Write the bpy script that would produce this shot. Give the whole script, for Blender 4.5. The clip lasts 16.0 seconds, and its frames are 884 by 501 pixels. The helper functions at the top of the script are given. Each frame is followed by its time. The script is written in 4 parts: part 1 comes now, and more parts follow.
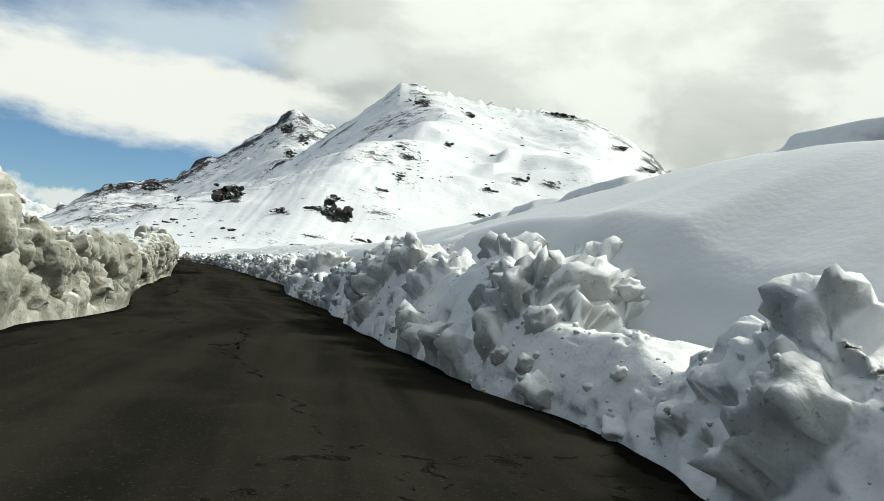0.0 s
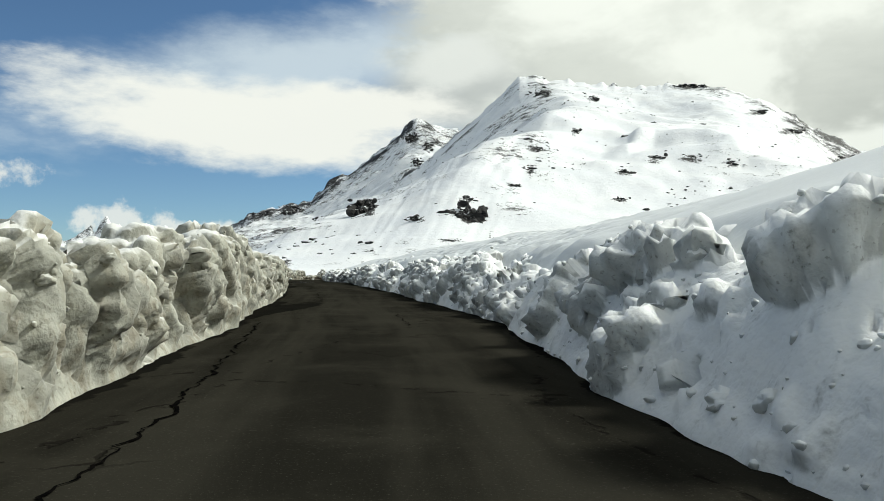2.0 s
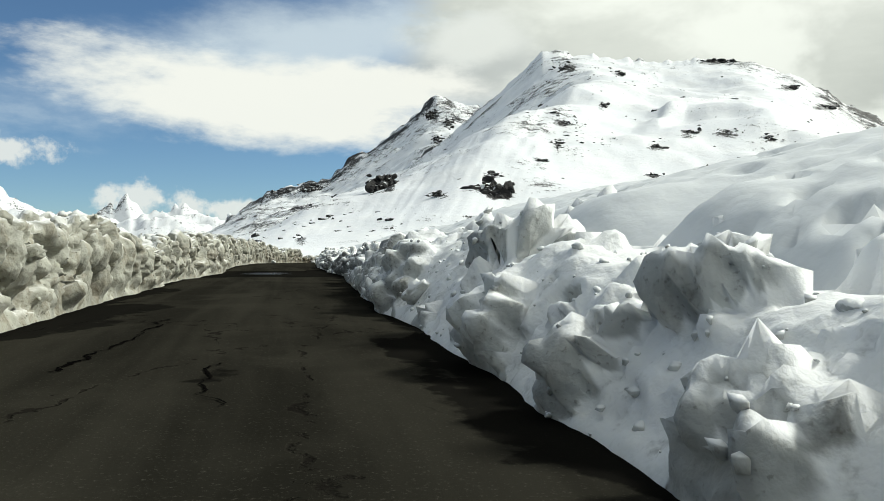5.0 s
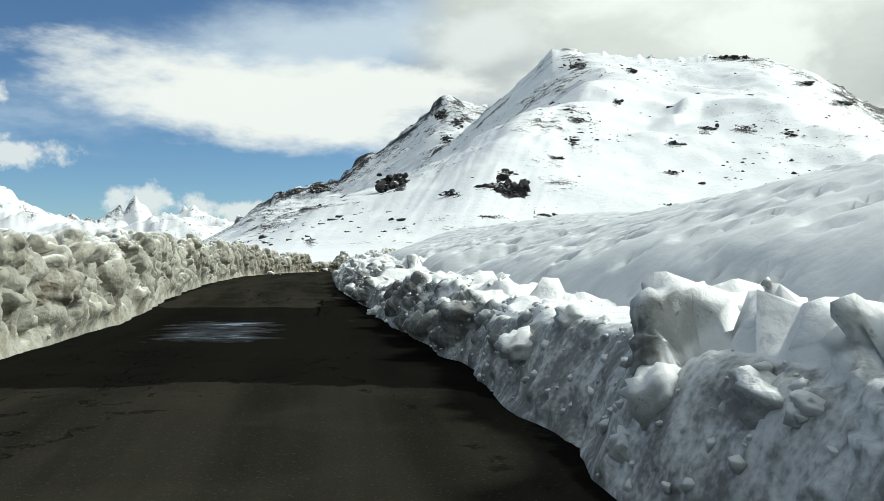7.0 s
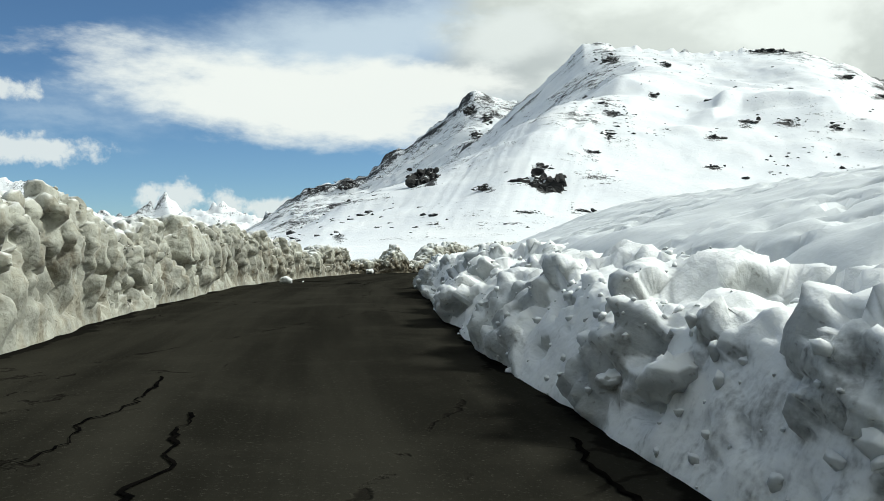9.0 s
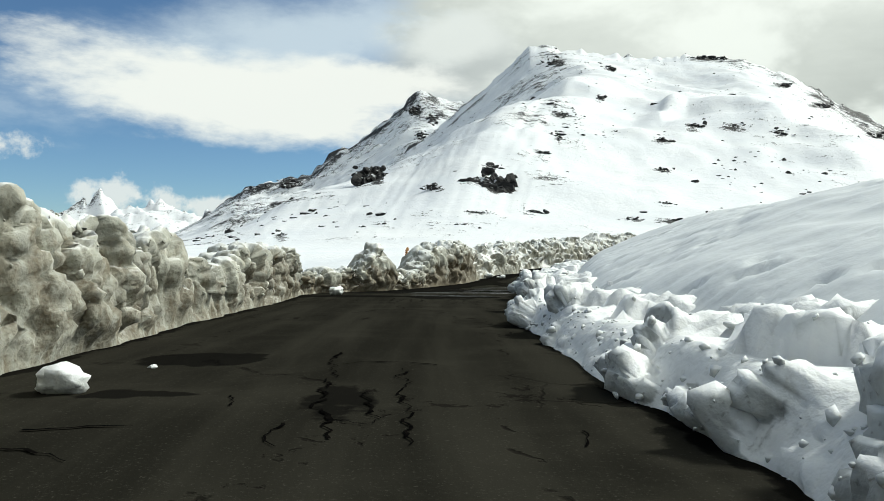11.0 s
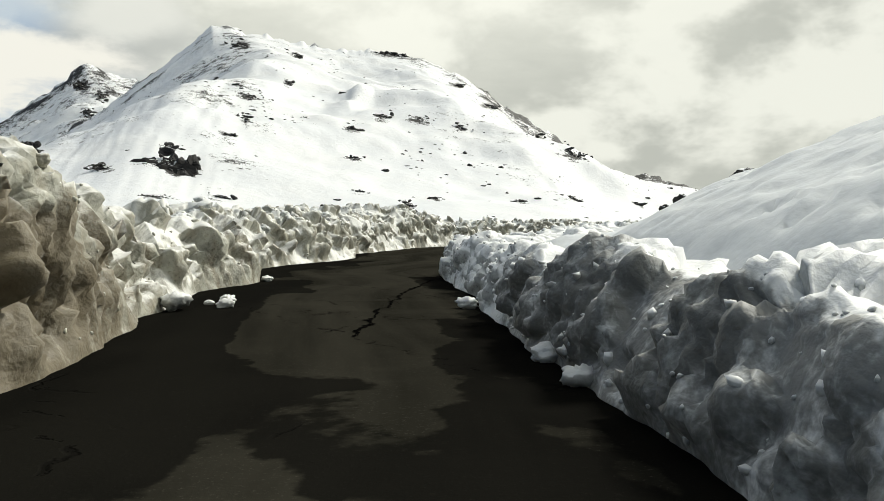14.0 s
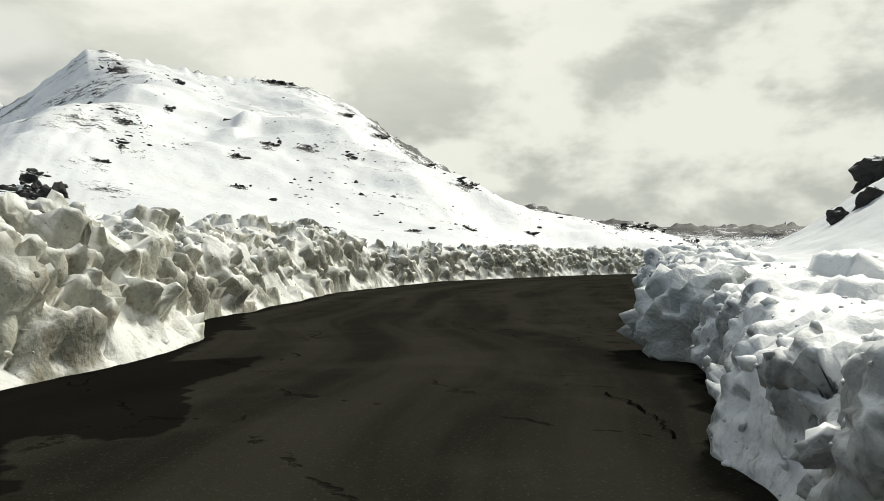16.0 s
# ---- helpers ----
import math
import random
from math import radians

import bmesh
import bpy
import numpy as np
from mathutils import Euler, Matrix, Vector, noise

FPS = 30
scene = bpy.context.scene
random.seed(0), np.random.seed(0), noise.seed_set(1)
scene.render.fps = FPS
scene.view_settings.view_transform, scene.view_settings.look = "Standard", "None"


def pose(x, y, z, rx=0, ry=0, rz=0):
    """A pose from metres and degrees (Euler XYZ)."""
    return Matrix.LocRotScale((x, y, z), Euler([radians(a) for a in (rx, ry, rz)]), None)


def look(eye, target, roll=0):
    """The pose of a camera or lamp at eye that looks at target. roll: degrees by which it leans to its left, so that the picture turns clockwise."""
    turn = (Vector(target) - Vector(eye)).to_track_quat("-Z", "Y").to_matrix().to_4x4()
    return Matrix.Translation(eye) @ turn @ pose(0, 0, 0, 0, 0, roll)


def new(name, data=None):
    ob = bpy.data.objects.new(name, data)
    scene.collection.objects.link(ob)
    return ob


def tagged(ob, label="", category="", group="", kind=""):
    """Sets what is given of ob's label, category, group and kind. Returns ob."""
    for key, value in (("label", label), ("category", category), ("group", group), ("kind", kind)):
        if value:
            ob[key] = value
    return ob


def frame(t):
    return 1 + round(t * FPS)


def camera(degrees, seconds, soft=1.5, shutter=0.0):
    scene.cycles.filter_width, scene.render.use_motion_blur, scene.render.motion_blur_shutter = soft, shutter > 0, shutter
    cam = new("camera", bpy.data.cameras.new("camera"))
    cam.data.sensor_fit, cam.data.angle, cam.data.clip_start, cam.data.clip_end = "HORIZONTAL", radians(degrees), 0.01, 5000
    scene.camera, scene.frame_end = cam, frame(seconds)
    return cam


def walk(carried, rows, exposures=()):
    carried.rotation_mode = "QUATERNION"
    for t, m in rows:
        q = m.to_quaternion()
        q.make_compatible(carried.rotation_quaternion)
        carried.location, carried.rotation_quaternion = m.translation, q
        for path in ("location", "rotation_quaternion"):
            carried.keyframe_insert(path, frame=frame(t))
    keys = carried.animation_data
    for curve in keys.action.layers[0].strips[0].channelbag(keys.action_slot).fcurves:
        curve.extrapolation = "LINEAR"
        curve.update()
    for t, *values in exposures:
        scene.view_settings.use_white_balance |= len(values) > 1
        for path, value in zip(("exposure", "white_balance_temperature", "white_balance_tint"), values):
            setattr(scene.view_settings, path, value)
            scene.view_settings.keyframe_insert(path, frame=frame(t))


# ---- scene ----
LENS_DEG = 57.6
cam = camera(LENS_DEG, 16.0, soft=0.8)
PATH = [
    (0, (0.000, -0.000, 1.203), (1.549, 9.873, 1.546), 5.58),
    (0.5, (-0.398, 6.465, 1.216), (0.839, 16.380, 1.618), 6.13),
    (1, (-0.938, 12.810, 1.212), (-0.275, 22.779, 1.637), 6.22),
    (1.5, (-1.641, 19.103, 1.230), (-1.523, 29.094, 1.630), 3.70),
    (2, (-2.448, 25.332, 1.193), (-2.563, 35.328, 1.439), -0.41),
    (2.5, (-3.209, 31.635, 1.171), (-2.997, 41.633, 1.289), -1.60),
    (3, (-3.683, 38.033, 1.189), (-3.108, 48.016, 1.269), -0.33),
    (3.5, (-4.120, 44.397, 1.178), (-3.524, 54.379, 1.256), 0.17),
    (4, (-4.762, 50.700, 1.215), (-4.296, 60.689, 1.278), 0.25),
    (4.5, (-5.667, 56.998, 1.179), (-5.622, 66.998, 1.159), 0.06),
    (5, (-6.750, 63.320, 1.244), (-7.105, 73.314, 1.229), -0.14),
    (5.2, (-7.296, 65.661, 1.234), (-7.794, 75.649, 1.222), -0.31),
    (7.3, (-11.840, 87.818, 1.548), (-12.301, 97.807, 1.541), -0.46),
    (7.5, (-12.264, 90.018, 1.546), (-12.731, 100.007, 1.543), -0.39),
    (8, (-13.540, 95.435, 1.472), (-14.075, 105.420, 1.442), -0.37),
    (8.5, (-14.960, 100.834, 1.376), (-15.683, 110.807, 1.301), -0.13),
    (8.7, (-15.548, 102.909, 1.311), (-16.354, 112.877, 1.252), -0.27),
    (10.8, (-20.426, 124.623, 1.338), (-20.734, 134.618, 1.318), 0.24),
    (11, (-20.816, 126.930, 1.321), (-20.917, 136.930, 1.289), 0.27),
    (11.5, (-21.567, 132.672, 1.307), (-21.119, 142.661, 1.159), 0.59),
    (12, (-21.963, 138.408, 1.217), (-20.861, 148.344, 0.989), 0.58),
    (12.5, (-21.950, 143.978, 1.130), (-20.096, 153.801, 0.848), 0.75),
    (13, (-21.466, 149.287, 0.976), (-18.874, 158.942, 0.723), 0.79),
    (13.5, (-20.601, 154.526, 0.863), (-17.382, 163.991, 0.653), 0.51),
    (14, (-19.361, 159.878, 0.735), (-15.683, 169.176, 0.596), 0.25),
    (14.5, (-17.994, 164.952, 0.722), (-14.105, 174.165, 0.652), -0.25),
    (15, (-16.657, 169.942, 0.769), (-12.674, 179.114, 0.770), -0.38),
    (15.5, (-15.145, 174.792, 0.867), (-10.778, 183.786, 1.029), -0.59),
    (16, (-13.288, 179.680, 0.991), (-8.379, 188.389, 1.231), -0.41),
]

walk(cam, [(t, look(eye, target, roll)) for t, eye, target, roll in PATH],
     exposures=[(0.0, -0.12, 6400.0, 1.0), (5.0, -0.10, 6420.0, 1.0), (7.5, -0.10, 6150.0, 0.0), (8.6, -0.10, 6150.0, 0.0), (11.0, -0.10, 6260.0, 0.0), (12.5, -0.10, 6300.0, 1.0), (14.2, -0.14, 6700.0, 3.5), (16.0, -0.18, 6700.0, 3.5)])

# ---------------------------------------------------------------- light and sky
SUN_AZ, SUN_EL = 66.0, 42.0          # degrees, from +y to the right, and up
sun_dir = Vector((math.sin(radians(SUN_AZ)) * math.cos(radians(SUN_EL)),
                  math.cos(radians(SUN_AZ)) * math.cos(radians(SUN_EL)), math.sin(radians(SUN_EL))))
sun_data = bpy.data.lights.new("sun", "SUN")
sun_data.energy, sun_data.angle, sun_data.color = 3.7, radians(9.0), (1.0, 0.965, 0.92)
sun = new("sun", sun_data)
sun.matrix_world = look(Vector((0, 0, 300)), Vector((0, 0, 300)) - sun_dir)


class Nodes:
    """A short hand for building node trees."""

    def __init__(self, tree):
        self.tree = tree
        tree.nodes.clear()

    def add(self, kind, inputs=(), **props):
        node = self.tree.nodes.new(kind)
        for key, value in props.items():
            setattr(node, key, value)
        for key, value in dict(inputs).items():
            self.put(node.inputs[key], value)
        return node

    def put(self, socket, value):
        if isinstance(value, bpy.types.NodeSocket):
            self.tree.links.new(value, socket)
        else:
            socket.default_value = value

    def math(self, op, a, b=0.0, c=0.0, clamp=False):
        n = self.add("ShaderNodeMath", {0: a, 1: b, 2: c}, operation=op, use_clamp=clamp)
        return n.outputs[0]

    def vec(self, op, a, b=(0, 0, 0)):
        n = self.add("ShaderNodeVectorMath", {0: a, 1: b}, operation=op)
        return n.outputs["Value"] if op in ("DOT_PRODUCT", "LENGTH", "DISTANCE") else n.outputs["Vector"]

    def smooth(self, x, lo, hi):
        n = self.add("ShaderNodeMapRange", {"Value": x, "From Min": lo, "From Max": hi}, interpolation_type="SMOOTHSTEP")
        return n.outputs["Result"]

    def noise(self, vector, scale, detail=4.0, rough=0.55, distort=0.0):
        n = self.add("ShaderNodeTexNoise", {"Vector": vector, "Scale": scale, "Detail": detail, "Roughness": rough,
                                            "Distortion": distort})
        return n.outputs["Fac"]

    def mix(self, fac, a, b, blend="MIX"):
        n = self.add("ShaderNodeMix", {"Factor": fac}, data_type="RGBA", blend_type=blend)
        for key, value in (("A_Color", a), ("B_Color", b)):
            sock = next(s for s in n.inputs if s.identifier == key)
            self.put(sock, (*value, 1.0) if isinstance(value, tuple) and len(value) == 3 else value)
        return next(s for s in n.outputs if s.identifier == "Result_Color")


def toward(az, el):
    a, e = radians(az), radians(el)
    return Vector((math.sin(a) * math.cos(e), math.cos(a) * math.cos(e), math.sin(e)))


def build_sky():
    world = bpy.data.worlds.new("sky")
    scene.world = world
    world.use_nodes = True
    n = Nodes(world.node_tree)
    way = n.add("ShaderNodeTexCoord").outputs["Generated"]
    sky = n.add("ShaderNodeTexSky", sky_type="NISHITA", sun_disc=False, sun_elevation=radians(SUN_EL),
                sun_rotation=radians(SUN_AZ), altitude=2500.0, air_density=1.0, dust_density=0.6, ozone_density=1.6)
    blue = n.vec("MULTIPLY", sky.outputs[0], (SKY * 0.86, SKY * 1.0, SKY * 1.12))
    # the wind has drawn the clouds out sideways: stretch the noise along the horizon
    flat = n.vec("MULTIPLY", way, (1.0, 1.0, 2.6))
    puff = n.noise(flat, 5.0, 7.0, 0.58, 0.3)
    fine = n.noise(flat, 14.0, 6.0, 0.6)
    ragged = n.math("ADD", n.math("MULTIPLY", n.math("SUBTRACT", puff, 0.5), 1.5), n.math("MULTIPLY", n.math("SUBTRACT", fine, 0.5), 0.9))

    curl = n.math("ADD", n.math("MULTIPLY", n.math("SUBTRACT", n.noise(way, 38.0, 5.0, 0.6), 0.5), 3.0), n.math("MULTIPLY", ragged, 0.4))

    def blob(az, el, wide, high, tilt=0.0, rough=1.0, soft=0.5, edge=None):
        """A cloud about a direction: 1 inside, 0 outside, with a ragged edge."""
        c = toward(az, el)
        right = Vector((0, 0, 1)).cross(c).normalized() * -1
        up = right.cross(c).normalized()
        t = radians(tilt)
        a, b = right * math.cos(t) + up * math.sin(t), up * math.cos(t) - right * math.sin(t)
        off = n.vec("SUBTRACT", way, tuple(c))
        x = n.math("MULTIPLY", n.vec("DOT_PRODUCT", off, tuple(a)), 1 / math.sin(radians(wide)))
        y = n.math("MULTIPLY", n.vec("DOT_PRODUCT", off, tuple(b)), 1 / math.sin(radians(high)))
        z = n.math("MULTIPLY", n.vec("DOT_PRODUCT", off, tuple(c)), 2.0)
        xyz = n.add("ShaderNodeCombineXYZ", {0: x, 1: y, 2: z}).outputs[0]
        far = n.math("ADD", n.vec("LENGTH", xyz), n.math("MULTIPLY", edge or ragged, rough))
        return n.smooth(far, 1.0 + soft / 2, 1.0 - soft / 2)

    colour = blue
    # high thin veil and the overcast that fills the sky to the right
    veil = n.math("MULTIPLY", blob(-9, 14.4, 17, 2.6, 11, 1.1, 1.5), 0.75)
    colour = n.mix(veil, colour, (0.80, 0.86, 0.92))
    deck = n.smooth(n.math("ADD", n.vec("DOT_PRODUCT", way, tuple(toward(88, 10))), n.math("MULTIPLY", ragged, 0.17)), -0.01, 0.11)
    shade = n.smooth(n.math("ADD", n.noise(n.vec("MULTIPLY", way, (1.0, 1.0, 1.7)), 5.6, 5.0, 0.54, 0.15), n.math("MULTIPLY", n.math("SUBTRACT", fine, 0.5), 0.10)), 0.40, 0.58)
    glow = blob(17, 20, 17, 8, 0, 0.5, 1.6)
    deck_col = n.mix(shade, (0.58, 0.585, 0.555), (0.97, 0.96, 0.91))
    deck_col = n.mix(n.math("MULTIPLY", glow, 0.65), deck_col, (1.12, 1.10, 1.03))
    colour = n.mix(deck, colour, deck_col)
    # broken cloud overhead and behind, added out of view to make the fill light less blue
    over = n.smooth(n.math("ADD", n.vec("DOT_PRODUCT", way, tuple(toward(-150, 40))), n.math("MULTIPLY", ragged, 0.08)), 0.05, 0.35)
    colour = n.mix(n.math("MULTIPLY", over, 0.40), colour, n.mix(shade, (0.34, 0.345, 0.335), (0.50, 0.50, 0.475)))
    # the grey cloud that hangs behind the summit and the white one before the blue
    colour = n.mix(n.math("MULTIPLY", blob(0.2, 12.9, 5.2, 2.2, 8, 0.9, 0.8), 0.85), colour, (0.55, 0.56, 0.56))
    colour = n.mix(n.math("MULTIPLY", blob(0.5, 14.6, 4.2, 1.7, 6, 0.8, 0.8), 0.9), colour, (0.90, 0.89, 0.86))
    colour = n.mix(n.math("MULTIPLY", n.math("MAXIMUM", blob(-14.0, 10.1, 12.8, 2.4, -7, 1.2, 0.8), blob(-8.5, 11.0, 8.0, 1.9, 2, 1.2, 0.8)), 0.97), colour, (1.03, 0.99, 0.94))
    # small heaped clouds over the far range
    for az, el, w, h in ((-23.0, 3.4, 1.5, 1.0), (-19.6, 3.1, 1.2, 0.8), (-16.4, 2.7, 1.5, 0.8), (-32, 6.4, 3.2, 0.7), (-34, 10.0, 2.2, 0.6)):
        colour = n.mix(n.math("MULTIPLY", blob(az, el, w, h, 0, 1.1, 0.9, curl), 0.85), colour, (0.92, 0.90, 0.88))
    back = n.add("ShaderNodeBackground", {"Color": colour, "Strength": 1.0})
    n.add("ShaderNodeOutputWorld", {"Surface": back.outputs[0]})


SKY = 0.088
build_sky()


# ---------------------------------------------------------------- numbers for shapes
def hash3(i, j, k, seed):
    h = (i.astype(np.int64) * 374761393 + j.astype(np.int64) * 668265263 + k.astype(np.int64) * 2147483647 + seed * 974634) & 0xFFFFFFFF
    h = ((h ^ (h >> 13)) * 1274126177) & 0xFFFFFFFF
    h = ((h ^ (h >> 16)) * 2246822519) & 0xFFFFFFFF
    return ((h ^ (h >> 15)) & 0xFFFFFF) / float(0xFFFFFF)


def vnoise(p, seed=0):
    """Smooth noise between -1 and 1 at the rows of p."""
    i = np.floor(p).astype(np.int64)
    f = p - i
    f = f * f * f * (f * (f * 6 - 15) + 10)
    out = np.zeros(len(p))
    for dx in (0, 1):
        for dy in (0, 1):
            for dz in (0, 1):
                w = (f[:, 0] if dx else 1 - f[:, 0]) * (f[:, 1] if dy else 1 - f[:, 1]) * (f[:, 2] if dz else 1 - f[:, 2])
                out += w * hash3(i[:, 0] + dx, i[:, 1] + dy, i[:, 2] + dz, seed)
    return out * 2 - 1


def fbm(p, octaves=4, seed=0, gain=0.5):
    total, amp = np.zeros(len(p)), 1.0
    for o in range(octaves):
        total += amp * vnoise(p * 2.0**o + o * 17.3, seed + o)
        amp *= gain
    return total


def cells(p, seed=0):
    """The distances to the nearest and second nearest cell points, and the nearest cell's own number and slant."""
    i = np.floor(p).astype(np.int64)
    d1, d2, own, tilt = np.full(len(p), 9.0), np.full(len(p), 9.0), np.zeros(len(p)), np.zeros(len(p))
    for dx in (-1, 0, 1):
        for dy in (-1, 0, 1):
            for dz in (-1, 0, 1):
                c = i + (dx, dy, dz)
                q = c + np.stack([hash3(c[:, 0], c[:, 1], c[:, 2], seed + s) for s in (1, 2, 3)], 1)
                d = np.linalg.norm(q - p, axis=1)
                near = d < d1
                d2 = np.where(near, d1, np.minimum(d2, d))
                own = np.where(near, hash3(c[:, 0], c[:, 1], c[:, 2], seed + 4), own)
                lean = sum((hash3(c[:, 0], c[:, 1], c[:, 2], seed + 5 + k) - 0.5) * (p[:, k] - q[:, k]) for k in range(3))
                tilt = np.where(near, lean * 2, tilt)
                d1 = np.where(near, d, d1)
    return d1, d2, own, tilt


def smoothstep(x, lo, hi):
    t = np.clip((x - lo) / (hi - lo), 0, 1)
    return t * t * (3 - 2 * t)


def flat3(x, y, z=None):
    return np.stack([x.ravel(), y.ravel(), (np.zeros(x.size) if z is None else z.ravel())], 1)


def curve_of(points, step):
    """Points at even steps along a smooth line through the given ones."""
    p = np.array(points, float)
    s = np.r_[0, np.cumsum(np.linalg.norm(np.diff(p, axis=0), axis=1))]
    fine = np.arange(0, s[-1], 0.25)
    q = np.stack([np.interp(fine, s, p[:, k]) for k in (0, 1)], 1)
    kernel = np.hanning(15)
    kernel /= kernel.sum()
    pad = np.r_[np.repeat(q[:1], 7, 0) + (q[0] - q[1]) * np.arange(7, 0, -1)[:, None], q, np.repeat(q[-1:], 7, 0) + (q[-1] - q[-2]) * np.arange(1, 8)[:, None]]
    q = np.stack([np.convolve(pad[:, k], kernel, "valid") for k in (0, 1)], 1)
    s = np.r_[0, np.cumsum(np.linalg.norm(np.diff(q, axis=0), axis=1))]
    at = np.arange(0, s[-1], step)
    return np.stack([np.interp(at, s, q[:, k]) for k in (0, 1)], 1)


def grid_mesh(name, xyz, material, smooth=True, closed=False):
    """A mesh from an array of rows x columns x 3."""
    rows, cols, _ = xyz.shape
    me = bpy.data.meshes.new(name)
    idx = np.arange(rows * cols).reshape(rows, cols)
    if closed:
        idx = np.c_[idx, idx[:, :1]]
    quads = np.stack([idx[:-1, :-1], idx[:-1, 1:], idx[1:, 1:], idx[1:, :-1]], -1).reshape(-1, 4)
    me.from_pydata(xyz.reshape(-1, 3).tolist(), [], quads.tolist())
    me.polygons.foreach_set("use_smooth", np.full(len(me.polygons), smooth))
    me.materials.append(material)
    me.update()
    return me


def attribute(me, name, values):
    a = me.attributes.new(name, "FLOAT", "POINT")
    a.data.foreach_set("value", np.asarray(values, np.float32).ravel())


# ---------------------------------------------------------------- materials
def material(name):
    m = bpy.data.materials.new(name)
    m.use_nodes = True
    n = Nodes(m.node_tree)
    return m, n


def finish(n, colour, rough, height=None, strength=0.5, distance=0.05, spec=0.4, **more):
    ins = {"Base Color": (*colour, 1.0) if isinstance(colour, tuple) else colour, "Roughness": rough, "Specular IOR Level": spec, **more}
    if height is not None:
        bump = n.add("ShaderNodeBump", {"Height": height, "Strength": strength, "Distance": distance})
        ins["Normal"] = bump.outputs[0]
    b = n.add("ShaderNodeBsdfPrincipled", ins)
    n.add("ShaderNodeOutputMaterial", {"Surface": b.outputs[0]})


def snow_material(name, snow, ice, stain, amount, cover, grime_shade, grain=1.0, bump=0.6):
    """Ploughed snow: grey old ice with meltwater stains and grit, and fresh snow lying where it is not too steep. The
    grey of steep faces also stands for their shade.
    """
    m, n = material(name)
    geo = n.add("ShaderNodeNewGeometry")
    at = geo.outputs["Position"]
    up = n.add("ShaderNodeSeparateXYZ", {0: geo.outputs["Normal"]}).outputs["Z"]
    big = n.noise(at, 0.9, 3.0, 0.5)
    mid = n.noise(at, 3.6 * grain, 4.0, 0.55)
    fine = n.noise(at, 22.0 * grain, 3.0, 0.5)
    streak = n.noise(n.vec("MULTIPLY", at, (2.6, 2.6, 0.8)), 1.7, 4.0, 0.55)
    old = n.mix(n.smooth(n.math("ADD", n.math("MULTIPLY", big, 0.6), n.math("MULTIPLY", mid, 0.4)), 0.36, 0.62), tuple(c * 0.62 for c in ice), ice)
    dirt = n.math("MULTIPLY", n.smooth(n.math("ADD", n.math("MULTIPLY", streak, 0.6), n.math("MULTIPLY", mid, 0.45)), 0.48, 0.66), amount)
    old = n.mix(dirt, old, stain)
    # thrown grime, and on the right bank shade put into the same colour
    splash_shade = n.add("ShaderNodeAttribute", attribute_name="splash_shade").outputs["Fac"]
    splash_shade = n.smooth(n.math("ADD", splash_shade, n.math("ADD", n.math("MULTIPLY", n.math("SUBTRACT", streak, 0.5), 1.3), n.math("MULTIPLY", n.math("SUBTRACT", fine, 0.5), 0.7))), 0.35, 1.0)
    old = n.mix(n.math("MULTIPLY", splash_shade, 0.85), old, grime_shade)
    grit = n.math("MULTIPLY", n.smooth(fine, 0.60, 0.72), min(1.0, amount * 0.8 + 0.15))
    old = n.mix(grit, old, (0.12, 0.105, 0.08))
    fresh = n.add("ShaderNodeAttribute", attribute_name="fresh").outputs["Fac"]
    # upward faces whiter, steep ones greyer: lying snow, old ice and shade painted by slope
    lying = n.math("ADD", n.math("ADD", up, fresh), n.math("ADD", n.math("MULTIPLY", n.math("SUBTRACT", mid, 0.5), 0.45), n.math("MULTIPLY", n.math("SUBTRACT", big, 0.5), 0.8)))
    lying = n.math("MULTIPLY", n.smooth(lying, cover - 0.20, cover + 0.20), n.math("SUBTRACT", 1.0, n.math("MULTIPLY", splash_shade, 0.85)))
    speck = n.math("MULTIPLY", n.smooth(n.noise(at, 9.0 * grain, 4.0, 0.6), 0.66, 0.74), 0.5 * amount)
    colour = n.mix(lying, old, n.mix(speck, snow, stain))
    crumb = n.add("ShaderNodeTexVoronoi", {"Vector": at, "Scale": 11.0 * grain, "Randomness": 1.0}).outputs["Distance"]
    height = n.math("ADD", n.math("ADD", mid, n.math("MULTIPLY", fine, 0.40)), n.math("MULTIPLY", crumb, -0.35))
    height = n.math("MULTIPLY", height, n.math("SUBTRACT", 1.0, n.math("MULTIPLY", lying, 0.45)))
    finish(n, colour, 0.62, height, bump, 0.24, 0.25, **{"Subsurface Weight": 0.6, "Subsurface Radius": (1.0, 1.0, 1.05), "Subsurface Scale": 0.035})
    return m


# the grey is road dirt and also the painted shade of the right bank
BROWN, SOOT_SHADE = (0.138, 0.110, 0.068), (0.105, 0.105, 0.095)
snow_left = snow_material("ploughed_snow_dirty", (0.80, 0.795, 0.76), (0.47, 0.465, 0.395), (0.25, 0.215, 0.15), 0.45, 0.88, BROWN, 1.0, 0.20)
snow_right = snow_material("ploughed_snow", (0.90, 0.905, 0.895), (0.64, 0.655, 0.635), (0.27, 0.25, 0.21), 0.34, 0.40, SOOT_SHADE, 1.0, 0.18)
snow_ice = snow_material("ice_block_snow", (0.88, 0.885, 0.875), (0.52, 0.54, 0.515), (0.30, 0.28, 0.24), 0.30, 0.50, SOOT_SHADE, 1.0, 0.40)
snow_soft = snow_material("soft_snow", (0.72, 0.74, 0.75), (0.68, 0.70, 0.71), (0.60, 0.58, 0.54), 0.04, 0.30, SOOT_SHADE, 0.6, 0.08)


